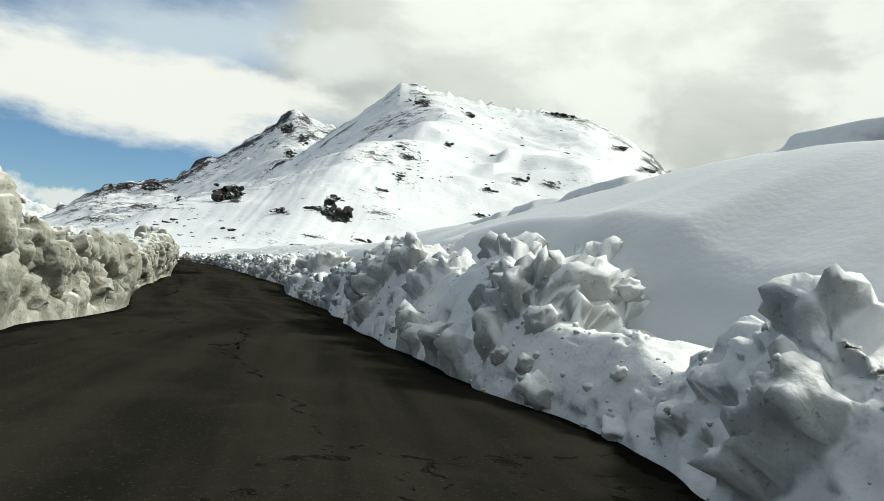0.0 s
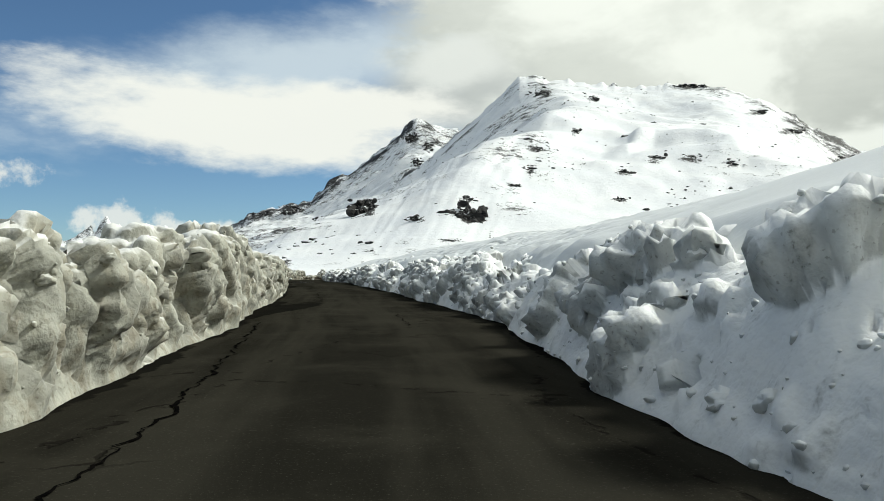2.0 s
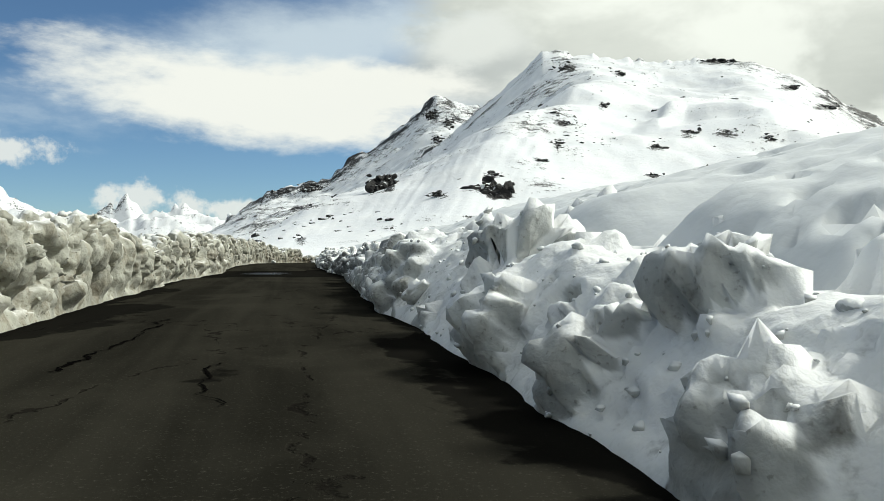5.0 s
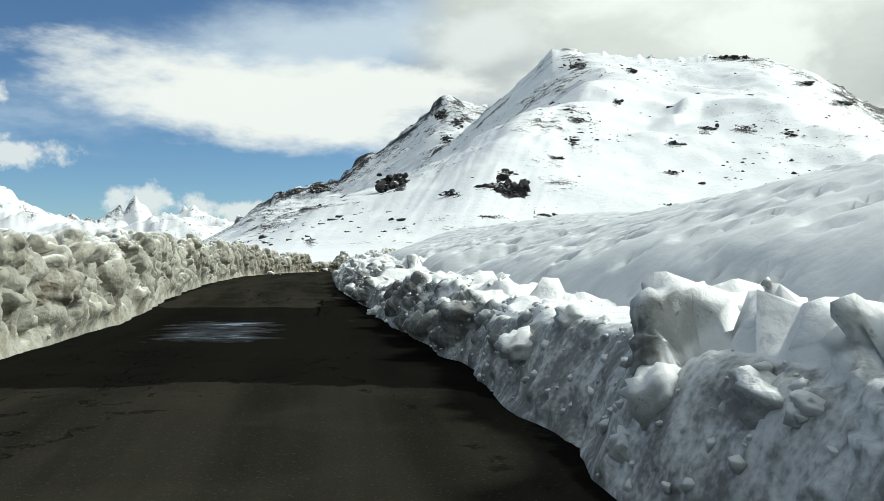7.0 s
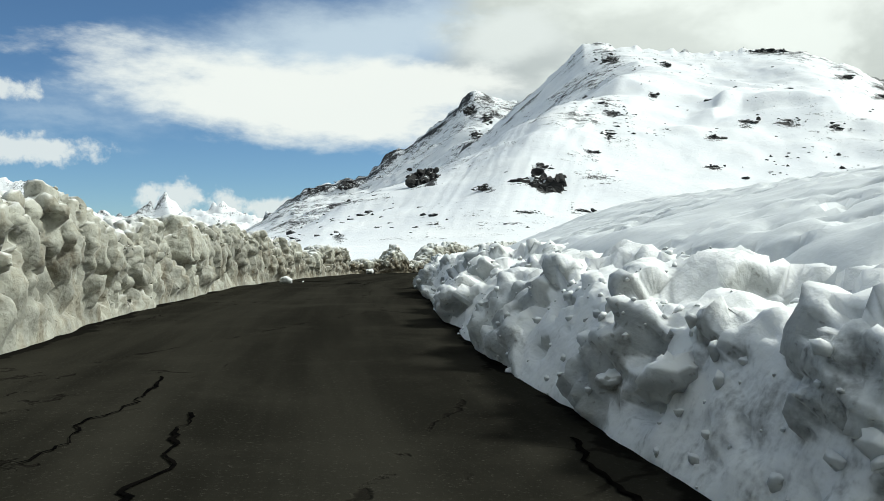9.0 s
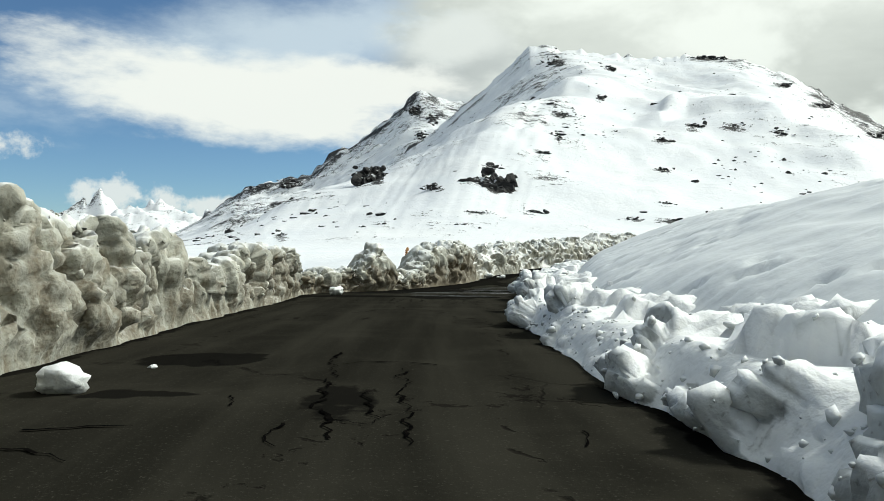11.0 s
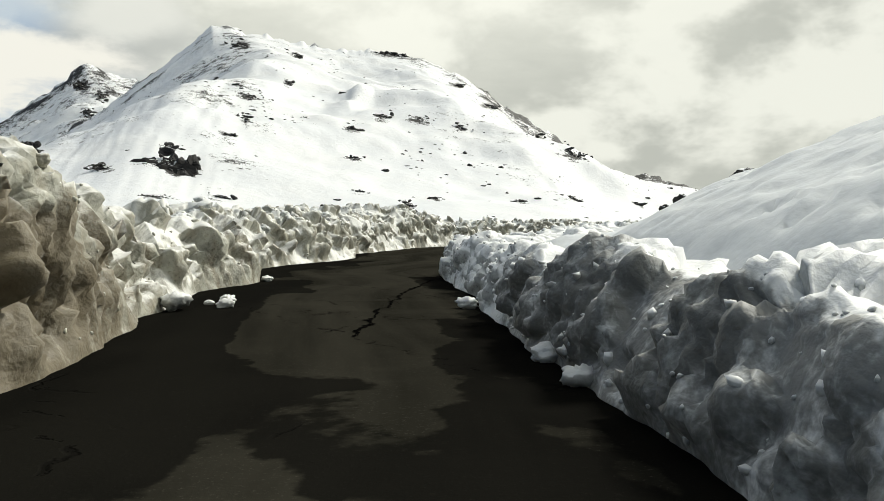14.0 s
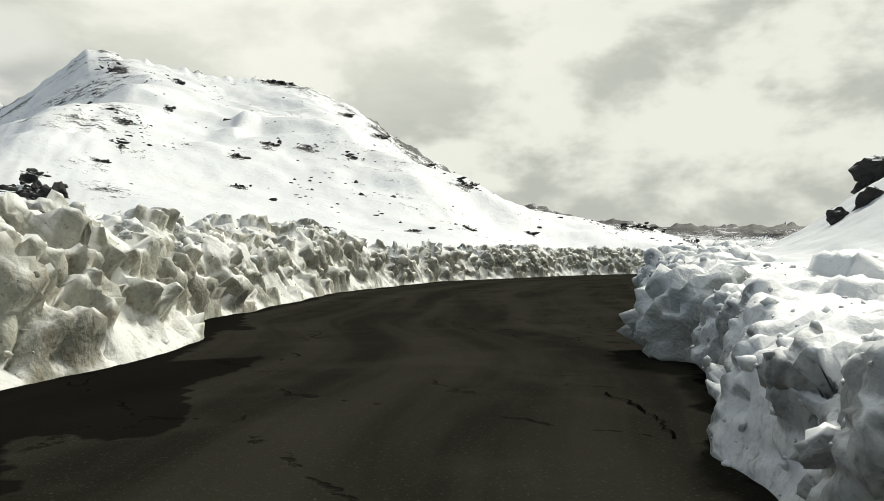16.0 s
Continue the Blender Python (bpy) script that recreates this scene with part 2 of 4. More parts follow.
def ground_material():
    """Snow over the whole mountain side, with bare rock where the mesh says so."""
    m, n = material("mountain_snow")
    at = n.add("ShaderNodeNewGeometry").outputs["Position"]
    rock = n.add("ShaderNodeAttribute", attribute_name="rock").outputs["Fac"]
    a = n.noise(at, 0.045, 7.0, 0.70, 0.4)
    b = n.noise(at, 0.20, 5.0, 0.68)
    strata = n.noise(n.vec("MULTIPLY", at, (0.35, 0.35, 1.8)), 0.075, 5.0, 0.6)
    rock = n.math("ADD", rock, n.math("MULTIPLY", n.math("SUBTRACT", strata, 0.5), 0.9))
    bare = n.smooth(n.math("ADD", rock, n.math("ADD", n.math("MULTIPLY", n.math("SUBTRACT", a, 0.5), 1.5), n.math("ADD", n.math("MULTIPLY", n.math("SUBTRACT", b, 0.5), 1.5), n.math("MULTIPLY", n.math("SUBTRACT", n.noise(at, 0.8, 3.0, 0.6), 0.5), 0.7)))), 0.80, 0.87)
    snow = n.mix(n.smooth(n.noise(at, 0.012, 5.0, 0.6), 0.35, 0.7), (0.84, 0.855, 0.88), (0.91, 0.915, 0.92))
    stone = n.mix(n.smooth(b, 0.35, 0.65), (0.010, 0.010, 0.0105), (0.042, 0.040, 0.038))
    height = n.math("ADD", n.math("MULTIPLY", a, 3.0), n.math("MULTIPLY", b, 0.6))
    finish(n, n.mix(bare, snow, stone), 0.7, height, 0.22, 3.0, 0.2)
    return m


def asphalt_material():
    m, n = material("old_asphalt")
    at = n.add("ShaderNodeNewGeometry").outputs["Position"]
    wet_shade = n.add("ShaderNodeAttribute", attribute_name="wet_shade").outputs["Fac"]
    along = n.add("ShaderNodeUVMap", uv_map="road").outputs["UV"]
    big = n.noise(at, 0.55, 5.0, 0.6, 0.3)
    mid = n.noise(at, 3.0, 5.0, 0.6)
    grain = n.noise(at, 38.0, 4.0, 0.75)
    # wheel tracks run lengthwise
    track = n.noise(n.vec("MULTIPLY", along, (0.9, 0.06, 1.0)), 1.0, 4.0, 0.6, 0.2)
    colour = n.mix(n.smooth(track, 0.35, 0.65), (0.0150, 0.0143, 0.0112), (0.0285, 0.0268, 0.0208))
    colour = n.mix(n.math("MULTIPLY", n.smooth(big, 0.45, 0.7), 0.5), colour, (0.0370, 0.0346, 0.0268))
    colour = n.mix(n.math("MULTIPLY", n.smooth(grain, 0.56, 0.72), 0.7), colour, (0.066, 0.061, 0.050))
    # cracks: cell borders, bent by noise, in broken patches
    bent = n.add("ShaderNodeMix", {"Factor": 0.32}, data_type="VECTOR")
    warp = n.add("ShaderNodeTexNoise", {"Vector": at, "Scale": 2.3, "Detail": 4.0})
    for key, value in (("A_Vector", at), ("B_Vector", warp.outputs["Color"])):
        n.put(next(s for s in bent.inputs if s.identifier == key), value)
    bent = next(s for s in bent.outputs if s.identifier == "Result_Vector")
    net = n.add("ShaderNodeTexVoronoi", {"Vector": bent, "Scale": 1.7}, feature="DISTANCE_TO_EDGE").outputs["Distance"]
    long_net = n.add("ShaderNodeTexVoronoi", {"Vector": n.vec("MULTIPLY", bent, (0.45, 0.16, 1.0)), "Scale": 1.0}, feature="DISTANCE_TO_EDGE").outputs["Distance"]
    broken = n.smooth(n.noise(at, 0.33, 3.0, 0.55), 0.62, 0.68)
    crack = n.math("MULTIPLY", n.smooth(net, 0.036, 0.008), broken)
    crack = n.math("MAXIMUM", crack, n.math("MULTIPLY", n.smooth(long_net, 0.012, 0.003), n.smooth(mid, 0.50, 0.58)))
    colour = n.mix(n.math("MULTIPLY", crack, 0.65), colour, (0.008, 0.007, 0.006))
    # darkens damp asphalt, and one strip of painted block shadow
    damp_shade = n.smooth(n.math("ADD", wet_shade, n.math("ADD", n.math("MULTIPLY", n.math("SUBTRACT", big, 0.5), 1.2), n.math("MULTIPLY", n.math("SUBTRACT", mid, 0.5), 0.45))), 0.46, 0.56)
    standing = n.add("ShaderNodeAttribute", attribute_name="pool").outputs["Fac"]
    streak = n.noise(n.vec("MULTIPLY", at, (0.9, 1.5, 1.0)), 1.2, 6.0, 0.62, 0.6)
    pool = n.smooth(n.math("ADD", standing, n.math("MULTIPLY", n.math("SUBTRACT", streak, 0.5), 2.0)), 0.55, 1.05)
    deep = n.smooth(n.math("ADD", standing, n.math("MULTIPLY", n.math("SUBTRACT", streak, 0.5), 1.7)), 0.98, 1.03)
    colour = n.mix(n.math("MULTIPLY", damp_shade, 0.80), colour, (0.0052, 0.0051, 0.0046))
    rough = n.math("SUBTRACT", n.math("SUBTRACT", 0.92, n.math("MULTIPLY", damp_shade, 0.20)), n.math("ADD", n.math("MULTIPLY", deep, 0.35), n.math("MULTIPLY", pool, n.math("ADD", 0.14, n.math("MULTIPLY", mid, 0.25)))))
    height = n.math("SUBTRACT", n.math("ADD", n.math("MULTIPLY", grain, 0.25), n.math("MULTIPLY", mid, 0.6)), n.math("MULTIPLY", crack, 1.6))
    height = n.math("MULTIPLY", height, n.math("SUBTRACT", 1.0, n.math("MULTIPLY", pool, 0.9)))
    finish(n, colour, rough, height, 0.5, 0.02, n.math("ADD", n.math("MULTIPLY", pool, 0.18), n.math("MULTIPLY", deep, 0.30)))
    return m


def rock_material():
    m, n = material("dark_rock")
    at = n.add("ShaderNodeNewGeometry")
    a = n.noise(at.outputs["Position"], 0.12, 6.0, 0.65, 0.5)
    b = n.noise(at.outputs["Position"], 1.2, 5.0, 0.6)
    up = n.add("ShaderNodeSeparateXYZ", {0: at.outputs["Normal"]}).outputs["Z"]
    lying = n.smooth(n.math("ADD", up, n.math("MULTIPLY", n.math("SUBTRACT", a, 0.5), 0.9)), 0.84, 1.00)
    stone = n.mix(n.smooth(a, 0.35, 0.65), (0.010, 0.010, 0.0105), (0.040, 0.038, 0.036))
    finish(n, n.mix(lying, stone, (0.84, 0.86, 0.88)), 0.8, n.math("ADD", a, n.math("MULTIPLY", b, 0.3)), 0.7, 1.0, 0.3)
    return m


asphalt, mountain_snow, dark_rock = asphalt_material(), ground_material(), rock_material()

# ---------------------------------------------------------------- the lie of the road
LEFT_EDGE = [(-4.3, -25), (-4.2, -8), (-4.0, 12), (-3.6, 17), (-4.9, 22), (-5.6, 27), (-6.2, 33), (-6.8, 38), (-7.3, 43), (-8.3, 48),
             (-9.0, 53), (-10.2, 62), (-11.4, 68), (-13.0, 74), (-14.4, 81), (-16.4, 90), (-18.0, 99), (-20.1, 106.4), (-21.3, 111),
             (-23.3, 119.5), (-25.2, 131), (-25.5, 140), (-25.6, 148), (-25.7, 152), (-26.0, 155.6), (-25.0, 157.4), (-23.1, 159.4), (-21.4, 163.5), (-20.5, 165.5), (-19.7, 169),
             (-18.9, 173.3), (-18.2, 176.5), (-17.4, 178), (-16.3, 179), (-16.2, 184.4), (-15.1, 186), (-13.9, 187.8), (-12.5, 189.3), (-11.4, 190.6), (-10.6, 192), (-9.7, 196), (-7.2, 199.2), (-2.3, 206.8), (8, 217), (24, 226), (50, 234)]
RIGHT_EDGE = [(3.2, -25), (2.9, -8), (2.6, 4.8), (2.8, 6.4), (2.5, 7.7), (1.9, 10.0), (1.6, 12.8), (1.2, 15), (0.95, 18), (0.7, 21.5), (0.6, 24), (0.2, 26), (-0.4, 29.5), (-0.95, 34), (-1.1, 40),
              (-1.2, 44), (-2.1, 49.5), (-2.9, 53.5), (-3.75, 57), (-4.6, 62.5), (-5.7, 66.7), (-6.6, 70.8), (-7.7, 74.5), (-8.6, 78.5),
              (-10.0, 86), (-11.5, 94.3), (-12.6, 98.3), (-13.7, 103.2), (-15.0, 108.3), (-16.4, 114), (-17.1, 118), (-18.4, 126),
              (-19.0, 132), (-19.4, 138), (-19.5, 142), (-19.1, 148), (-18.3, 153.6), (-17.6, 158), (-16.8, 162.3), (-16.0, 165.2),
              (-14.9, 168.5), (-14.2, 171), (-12.8, 174.5), (-12.0, 177.5), (-11.4, 180), (-9.4, 183), (-7.2, 185), (-4.2, 188.7), (0, 193.6), (10, 202), (26, 211), (50, 218)]
ROAD_Y = [-30, -10, 4, 18, 32, 46, 60, 74, 88, 102, 116, 130, 144, 158, 172, 186, 200, 214, 240]
ROAD_Z = [-0.06, -0.06, -0.04, -0.03, -0.06, -0.05, 0.02, 0.22, 0.26, 0.14, 0.10, 0.08, -0.10, -0.40, -0.46, -0.20, 0.10, 0.35, 0.70]


def road_z(y):
    fine = np.arange(-40, 260, 1.0)
    raw = np.interp(fine, ROAD_Y, ROAD_Z)
    k = np.hanning(13)
    smooth = np.convolve(np.pad(raw, 6, mode="edge"), k / k.sum(), "valid")
    return np.interp(y, fine, smooth)


def matched(step):
    """Left and right edge at the same stations along the road."""
    a, b = curve_of(LEFT_EDGE, 0.5), curve_of(RIGHT_EDGE, 0.5)
    n = int(255 / step)
    at = np.linspace(0, 1, n)
    a = np.stack([np.interp(at, np.linspace(0, 1, len(a)), a[:, k]) for k in (0, 1)], 1)
    # nearest point of the right edge, kept in order
    d = np.linalg.norm(a[:, None] - b[None], axis=2).argmin(1)
    d = np.maximum.accumulate(d).astype(float)
    kern = np.hanning(41)
    d = np.convolve(np.pad(d, 20, mode="edge"), kern / kern.sum(), "valid")
    b = np.stack([np.interp(d, np.arange(len(b)), b[:, k]) for k in (0, 1)], 1)
    return a, b


# damp patches: place, half width, half length, how wet
DAMP = [(-7.6, 52.7, 0.7, 3.3, 0.5), (-8.2, 48.6, 0.7, 3.0, 0.5), (-8.9, 70.0, 0.25, 0.6, 0.55), (-12.5, 75.0, 1.1, 2.8, 0.5), (-23.6, 136.2, 0.8, 0.7, 0.42), (-23.5, 133.8, 0.6, 0.3, 0.45), (-21.7, 133.2, 0.35, 1.2, 0.32),
        (-20.5, 152.9, 1.4, 2.2, 0.5), (-23.7, 153.1, 1.4, 0.6, 0.55), (-16.0, 176.7, 0.5, 0.9, 0.6), (-13.9, 184.8, 0.9, 1.8, 0.5), (-17.1, 176.2, 0.4, 0.9, 0.5), (-14.5, 169.4, 0.5, 1.0, 0.6), (-9.6, 197.0, 1.0, 3.5, 0.5),
        (-12.4, 187.9, 0.7, 2.4, 0.7), (-18.0, 164.6, 0.8, 2.2, 0.5)]


def build_road():
    a, b = matched(0.3)
    across = np.linspace(-0.22, 1.22, 49)
    xy = a[:, None] + (b - a)[:, None] * across[None, :, None]
    x, y = xy[..., 0], xy[..., 1]
    z = road_z(y) + 0.03 * (1 - (2 * across - 1) ** 2)[None] + 0.012 * fbm(flat3(x * 0.6, y * 0.6), 3, 5).reshape(x.shape)
    me = grid_mesh("road", np.stack([x, y, z], -1), asphalt)
    uv = me.uv_layers.new(name="road")
    width = np.linalg.norm(b - a, axis=1)
    u = across[None] * width[:, None]
    v = np.repeat(np.cumsum(np.r_[0, np.linalg.norm(np.diff((a + b) / 2, axis=0), axis=1)])[:, None], len(across), 1)
    loops = np.zeros(len(me.loops), np.int32)
    me.loops.foreach_get("vertex_index", loops)
    uv.data.foreach_set("uv", np.stack([u.ravel()[loops], v.ravel()[loops]], 1).astype(np.float32).ravel())
    # meltwater along the foot of the banks and where it runs across, and one painted shadow
    f = across[None] + 0 * x
    wet_shade = 0.50 * smoothstep(f, 0.10, 0.0) + 0.60 * smoothstep(f, 0.92, 1.0) + 0.16 * smoothstep(f, 0.45, 0.1)
    for y0, y1, f0, f1, much in ((92, 104, -0.3, 1.3, 0.78), (93, 97, 0.12, 0.55, 0.25), (49, 57, -0.3, 0.12, 0.62), (76, 84, -0.3, 0.2, 0.4),
                                 # 67 to 73: shadow of the tall blocks, painted along the right edge
                                 (67, 73, 0.84, 1.3, 0.60), (103, 107, 0.78, 1.3, 0.6), (135.4, 137.0, 0.12, 0.40, 0.22), (131, 134, -0.1, 0.12, 0.35),
                                 (130, 136, 0.50, 0.72, 0.18), (156, 160, 0.33, 1.3, 0.62), (160, 168, 0.74, 1.3, 0.62), (156, 168, -0.3, 0.42, 0.62), (152.8, 155.2, 0.45, 0.97, 0.30),
                                 # 166.5 to 171: a darker strip along the right edge
                                 (148.5, 153.5, 0.34, 0.62, 0.35), (152.5, 154, -0.3, 0.35, 0.55), (164, 180, -0.3, 0.30, 0.80), (166.5, 171, 0.80, 1.3, 0.6), (176, 181, 0.80, 1.3, 0.6),
                                 (181, 190, -0.3, 0.24, 0.80)):
        wet_shade = np.maximum(wet_shade, 0) + much * smoothstep(y, y0 - 0.6, y0 + 0.6) * smoothstep(y, y1 + 0.6, y1 - 0.6) * smoothstep(f, f0 - 0.05, f0 + 0.05) * smoothstep(f, f1 + 0.05, f1 - 0.05)
    for px, py, rx, ry, much in DAMP:
        wet_shade = wet_shade + much * smoothstep(np.hypot((x - px) / rx, (y - py) / ry), 1.25, 0.75)
    attribute(me, "wet_shade", np.clip(wet_shade, 0, 1))
    pool = np.zeros_like(wet_shade)
    for y0, y1, f0, f1, much in ((96, 100, 0.25, 0.62, 0.95), (153.0, 155.2, 0.42, 0.98, 0.70), (155.8, 157.2, 0.40, 0.95, 1.0), (159.2, 162.8, 0.45, 0.92, 0.66), (157.4, 159.2, 0.45, 0.9, 0.5)):
        pool += much * smoothstep(y, y0 - 0.8, y0 + 0.8) * smoothstep(y, y1 + 0.8, y1 - 0.8) * smoothstep(f, f0 - 0.20, f0 + 0.14) * smoothstep(f, f1 + 0.14, f1 - 0.14)
    attribute(me, "pool", pool)
    return tagged(new("road", me), "worn dark asphalt mountain road, cracked and partly wet", "road", kind="structure")


build_road()

# ---------------------------------------------------------------- ground and mountains: one sheet to the horizon
HOME = (-6.0, 60.0)
RIDGE_FRONT = [(-180, 1.0), (-60, 0.3), (-30, -0.6), (-14, -0.6), (-11.7, 0.2), (-10.2, 0.8), (-7.1, 3.0), (-4.4, 6.1), (-2.0, 7.7), (0.6, 9.9), (1.6, 10.7),
               (4.0, 12.6), (5.1, 13.8), (6.3, 13.85), (7.0, 13.45), (8.6, 13.35), (9.8, 13.15), (12.0, 12.8), (14.0, 12.62), (15.8, 12.75), (18.6, 12.4), (20.0, 11.9), (21.9, 11.0),
               (23.7, 9.8), (25.8, 8.4), (27.8, 7.3), (30.1, 5.7), (31.8, 4.85), (33.2, 4.15), (34.2, 4.45), (36.4, 3.8), (37.9, 3.05), (40.4, 3.3), (42.3, 2.7), (44.4, 1.5), (55, 1.2), (70, 3.0), (90, 4.0), (180, 1.0)]
RIDGE_BACK = [(-180, 1.0), (-60, -1.0), (-24, -1.0), (-19, 0.8), (-17.8, 1.5), (-14.3, 4.0), (-12, 4.6), (-9.8, 5.1), (-8.7, 6.3), (-7.1, 7.1), (-4.0, 9.5),
              (-2.4, 11.0), (-0.8, 10.4), (0.6, 10.1), (2.4, 9.0), (6, 7.0), (30, 3.0), (180, 1.0)]
RIDGE_FAR = [(-180, 2.0), (-60, 3.0), (-36, 3.2), (-31.5, 3.9), (-29.6, 2.7), (-26.7, 2.0), (-24.6, 2.6), (-23.4, 3.5), (-22.2, 2.4), (-20.6, 2.6), (-19.8, 3.4),
             (-18.4, 2.4), (-15, 1.6), (0, 1.0), (40, 2.2), (60, 2.6), (180, 2.0)]


# bare rock bands: azimuth, elevation, breadth and height in thousandths of the distance
CLIFFS_LEFT = ((1.64, 3.75, 42, 30), (-6.0, 4.35, 36, 30), (-10.9, 4.3, 50, 9), (-13.0, 4.0, 26, 8), (-9.0, 6.0, 20, 9), (-2.6, 9.4, 22, 20), (-1.6, 8.9, 14, 12), (-2.4, 7.7, 14, 14),
                           (6.05, 7.1, 14, 14), (1.4, 5.2, 24, 8), (-2.2, 3.8, 40, 9), (6.9, 12.5, 30, 16), (10.4, 12.0, 18, 8), (9.2, 9.9, 12, 10), (6.4, 8.8, 26, 9))
CLIFFS_RIGHT = ((14.9, 7.8, 22, 10), (17.4, 7.6, 34, 10), (20.0, 7.1, 22, 9), (12.8, 6.9, 24, 8), (16.7, 12.4, 50, 8), (21.2, 10.4, 26, 8), (23.3, 9.0, 26, 9), (26.4, 6.9, 36, 12),
                           (27.3, 5.4, 34, 14), (28.5, 6.3, 30, 9), (29.8, 5.5, 26, 9), (0.1, 2.2, 34, 5), (3.6, 2.2, 30, 5), (12.6, 5.0, 22, 6), (12.2, 2.8, 20, 5), (4.85, 6.2, 16, 5))
CLIFFS_LOW = ((12.5, 1.7, 70, 6), (15.0, 1.8, 14, 18), (10.1, 1.8, 24, 5), (26.5, 2.5, 26, 7), (17.0, 2.4, 12, 4), (22.7, 2.3, 16, 4), (31.0, 2.3, 20, 4), (35.9, 3.4, 30, 8), (38.0, 2.6, 30, 7),
                           (40.4, 2.6, 36, 9), (42.8, 1.7, 30, 8), (33.5, 4.4, 22, 8), (-12.0, 0.6, 20, 10))
OUTCROPS = CLIFFS_LEFT + CLIFFS_RIGHT + CLIFFS_LOW


# the spur below the summit: how far up, and its azimuth
SPUR = ([0.12, 0.20, 0.28, 0.33, 0.45, 0.60, 0.85, 1.0], [-0.5, 1.8, 3.4, 6.4, 8.7, 9.9, 8.2, 7.4])


def spread(r):
    """From the plan's even distances to the true ones: the ridges lie further off, under the same angle."""
    return np.interp(r, [0, 420, 1750, 2700, 4300, 4500], [0, 420, 2600, 3450, 4500, 4650])


def ridge(table, az):
    t = np.array(table)
    return np.tan(np.radians(np.interp(az, t[:, 0], t[:, 1])))


def mountain_z(az, r):
    """Height of the far land in polar coordinates about HOME, and how much of it is bare rock."""
    x, y = r * np.sin(np.radians(az)), r * np.cos(np.radians(az))
    p = flat3(x, y)
    big = fbm(p / 420.0, 5, 11).reshape(x.shape)
    crag = 1 - np.abs(fbm(p / 190.0, 5, 23)).reshape(x.shape)
    small = fbm(p / 45.0, 4, 31).reshape(x.shape)
    jag = fbm(flat3(az * 1.3, 0 * az), 5, 41).reshape(x.shape)
    jag2 = fbm(flat3(az * 2.2, 0 * az), 5, 43).reshape(x.shape)
    z, rock = -0.012 * np.clip(r - 150, 0, 600) * smoothstep(az, 0, -18) * smoothstep(az, -170, -120), np.zeros_like(r)
    for table, foot, dist, power, jagged, rough in ((RIDGE_FRONT, 420.0, 1750.0, 1.25, 0.0030, 1.0), (RIDGE_BACK, 900.0, 2700.0, 1.15, 0.0036, 1.0),
                                                    (RIDGE_FAR, 3000.0, 4300.0, 1.0, 0.0075, 2.6)):
        t = np.clip((r - foot) / (dist - foot), 0, 1)
        lean = (np.interp(t, *SPUR) - SPUR[1][-1]) * smoothstep(az, 26, 14) if dist < 2000 else 0.0
        blur = sum(ridge(table, az - lean + k) for k in (-1.6, -0.8, 0.0, 0.8, 1.6)) / 5
        top = dist * (blur + (ridge(table, az) - blur) * smoothstep(t, 0.80, 1.0) + jagged * jag2 * t**30) + 1.2
        body = top * t**power
        live = np.clip(top / 160.0, 0, 1)
        relief = (big * 26 + (crag - 0.75) * (12 if dist < 2000 else 22) + small * (1.6 if dist < 2000 else 3.2)) * live * rough
        fade = np.clip(t * 4, 0, 1) * (1 - 0.93 * smoothstep(t, 0.80, 1.0))
        body = body + relief * fade - np.clip(r - dist, 0, None) * 0.9 * np.clip(top / 100, 0, 1)
        body = np.where(r > dist, np.maximum(body, -60), body)
        over = body > z
        z = np.where(over, body, z)
        bare = 0.38 + (0.10 + 0.20 * smoothstep(az, 10, 6)) * smoothstep(small + 0.5 * big, 0.15, 0.9) + 0.44 * smoothstep(t, 0.82, 1.0) * smoothstep(small + jag, -0.9, 0.5) + 0.40 * (crag - 0.82) + 0.09 * smoothstep(t, 0.3, 0.5) * smoothstep(az - np.interp(t, [0.3, 0.45, 0.6, 1.0], [3.4, 8.7, 9.9, 7.4]), 0.6, -0.2) + 0.47 * smoothstep(az, 20, 27) * smoothstep(t, 0.60, 0.88) + 0.16 * smoothstep(az, 33, 36) * smoothstep(t, 0.5, 0.8)
        if dist < 2000:
            flute = 1 - np.abs(fbm(flat3((az - r / 62.0) * 0.9, r / 260.0), 4, 47)).reshape(x.shape)
            body = body + 1.7 * (flute - 0.65) * live * fade * smoothstep(az, 8, 3) * smoothstep(big, -0.4, 0.5)
            # a low rocky step across the open face
            step = np.interp(az, [11.5, 13.0, 14.8, 17.5, 20.5], [0.33, 0.345, 0.40, 0.385, 0.35]) + 0.006 * small
            body = body + 11 * np.exp(-((t - step) / 0.026) ** 2) * smoothstep(az, 11.0, 13.2) * smoothstep(az, 22.0, 20.0)
            # the spur that falls from the summit towards the road, and the gully beside it
            spur = np.interp(t, *SPUR)
            body = body + 30 * (1 / (1 + ((az - spur + 0.4 * big) / np.where(az < spur, 2.6, 5.0)) ** 2)) * np.sin(np.clip(t, 0, 1) * math.pi) ** 1.3
            over = body > z
            z = np.where(over, body, z)
        elif dist < 4000:
            bare = bare + 0.15 + 0.12 * smoothstep(t, 0.6, 0.95)
        else:
            bare = bare - 0.04
        rock = np.where(over & (t > 0.02), bare, rock)
    return z, rock


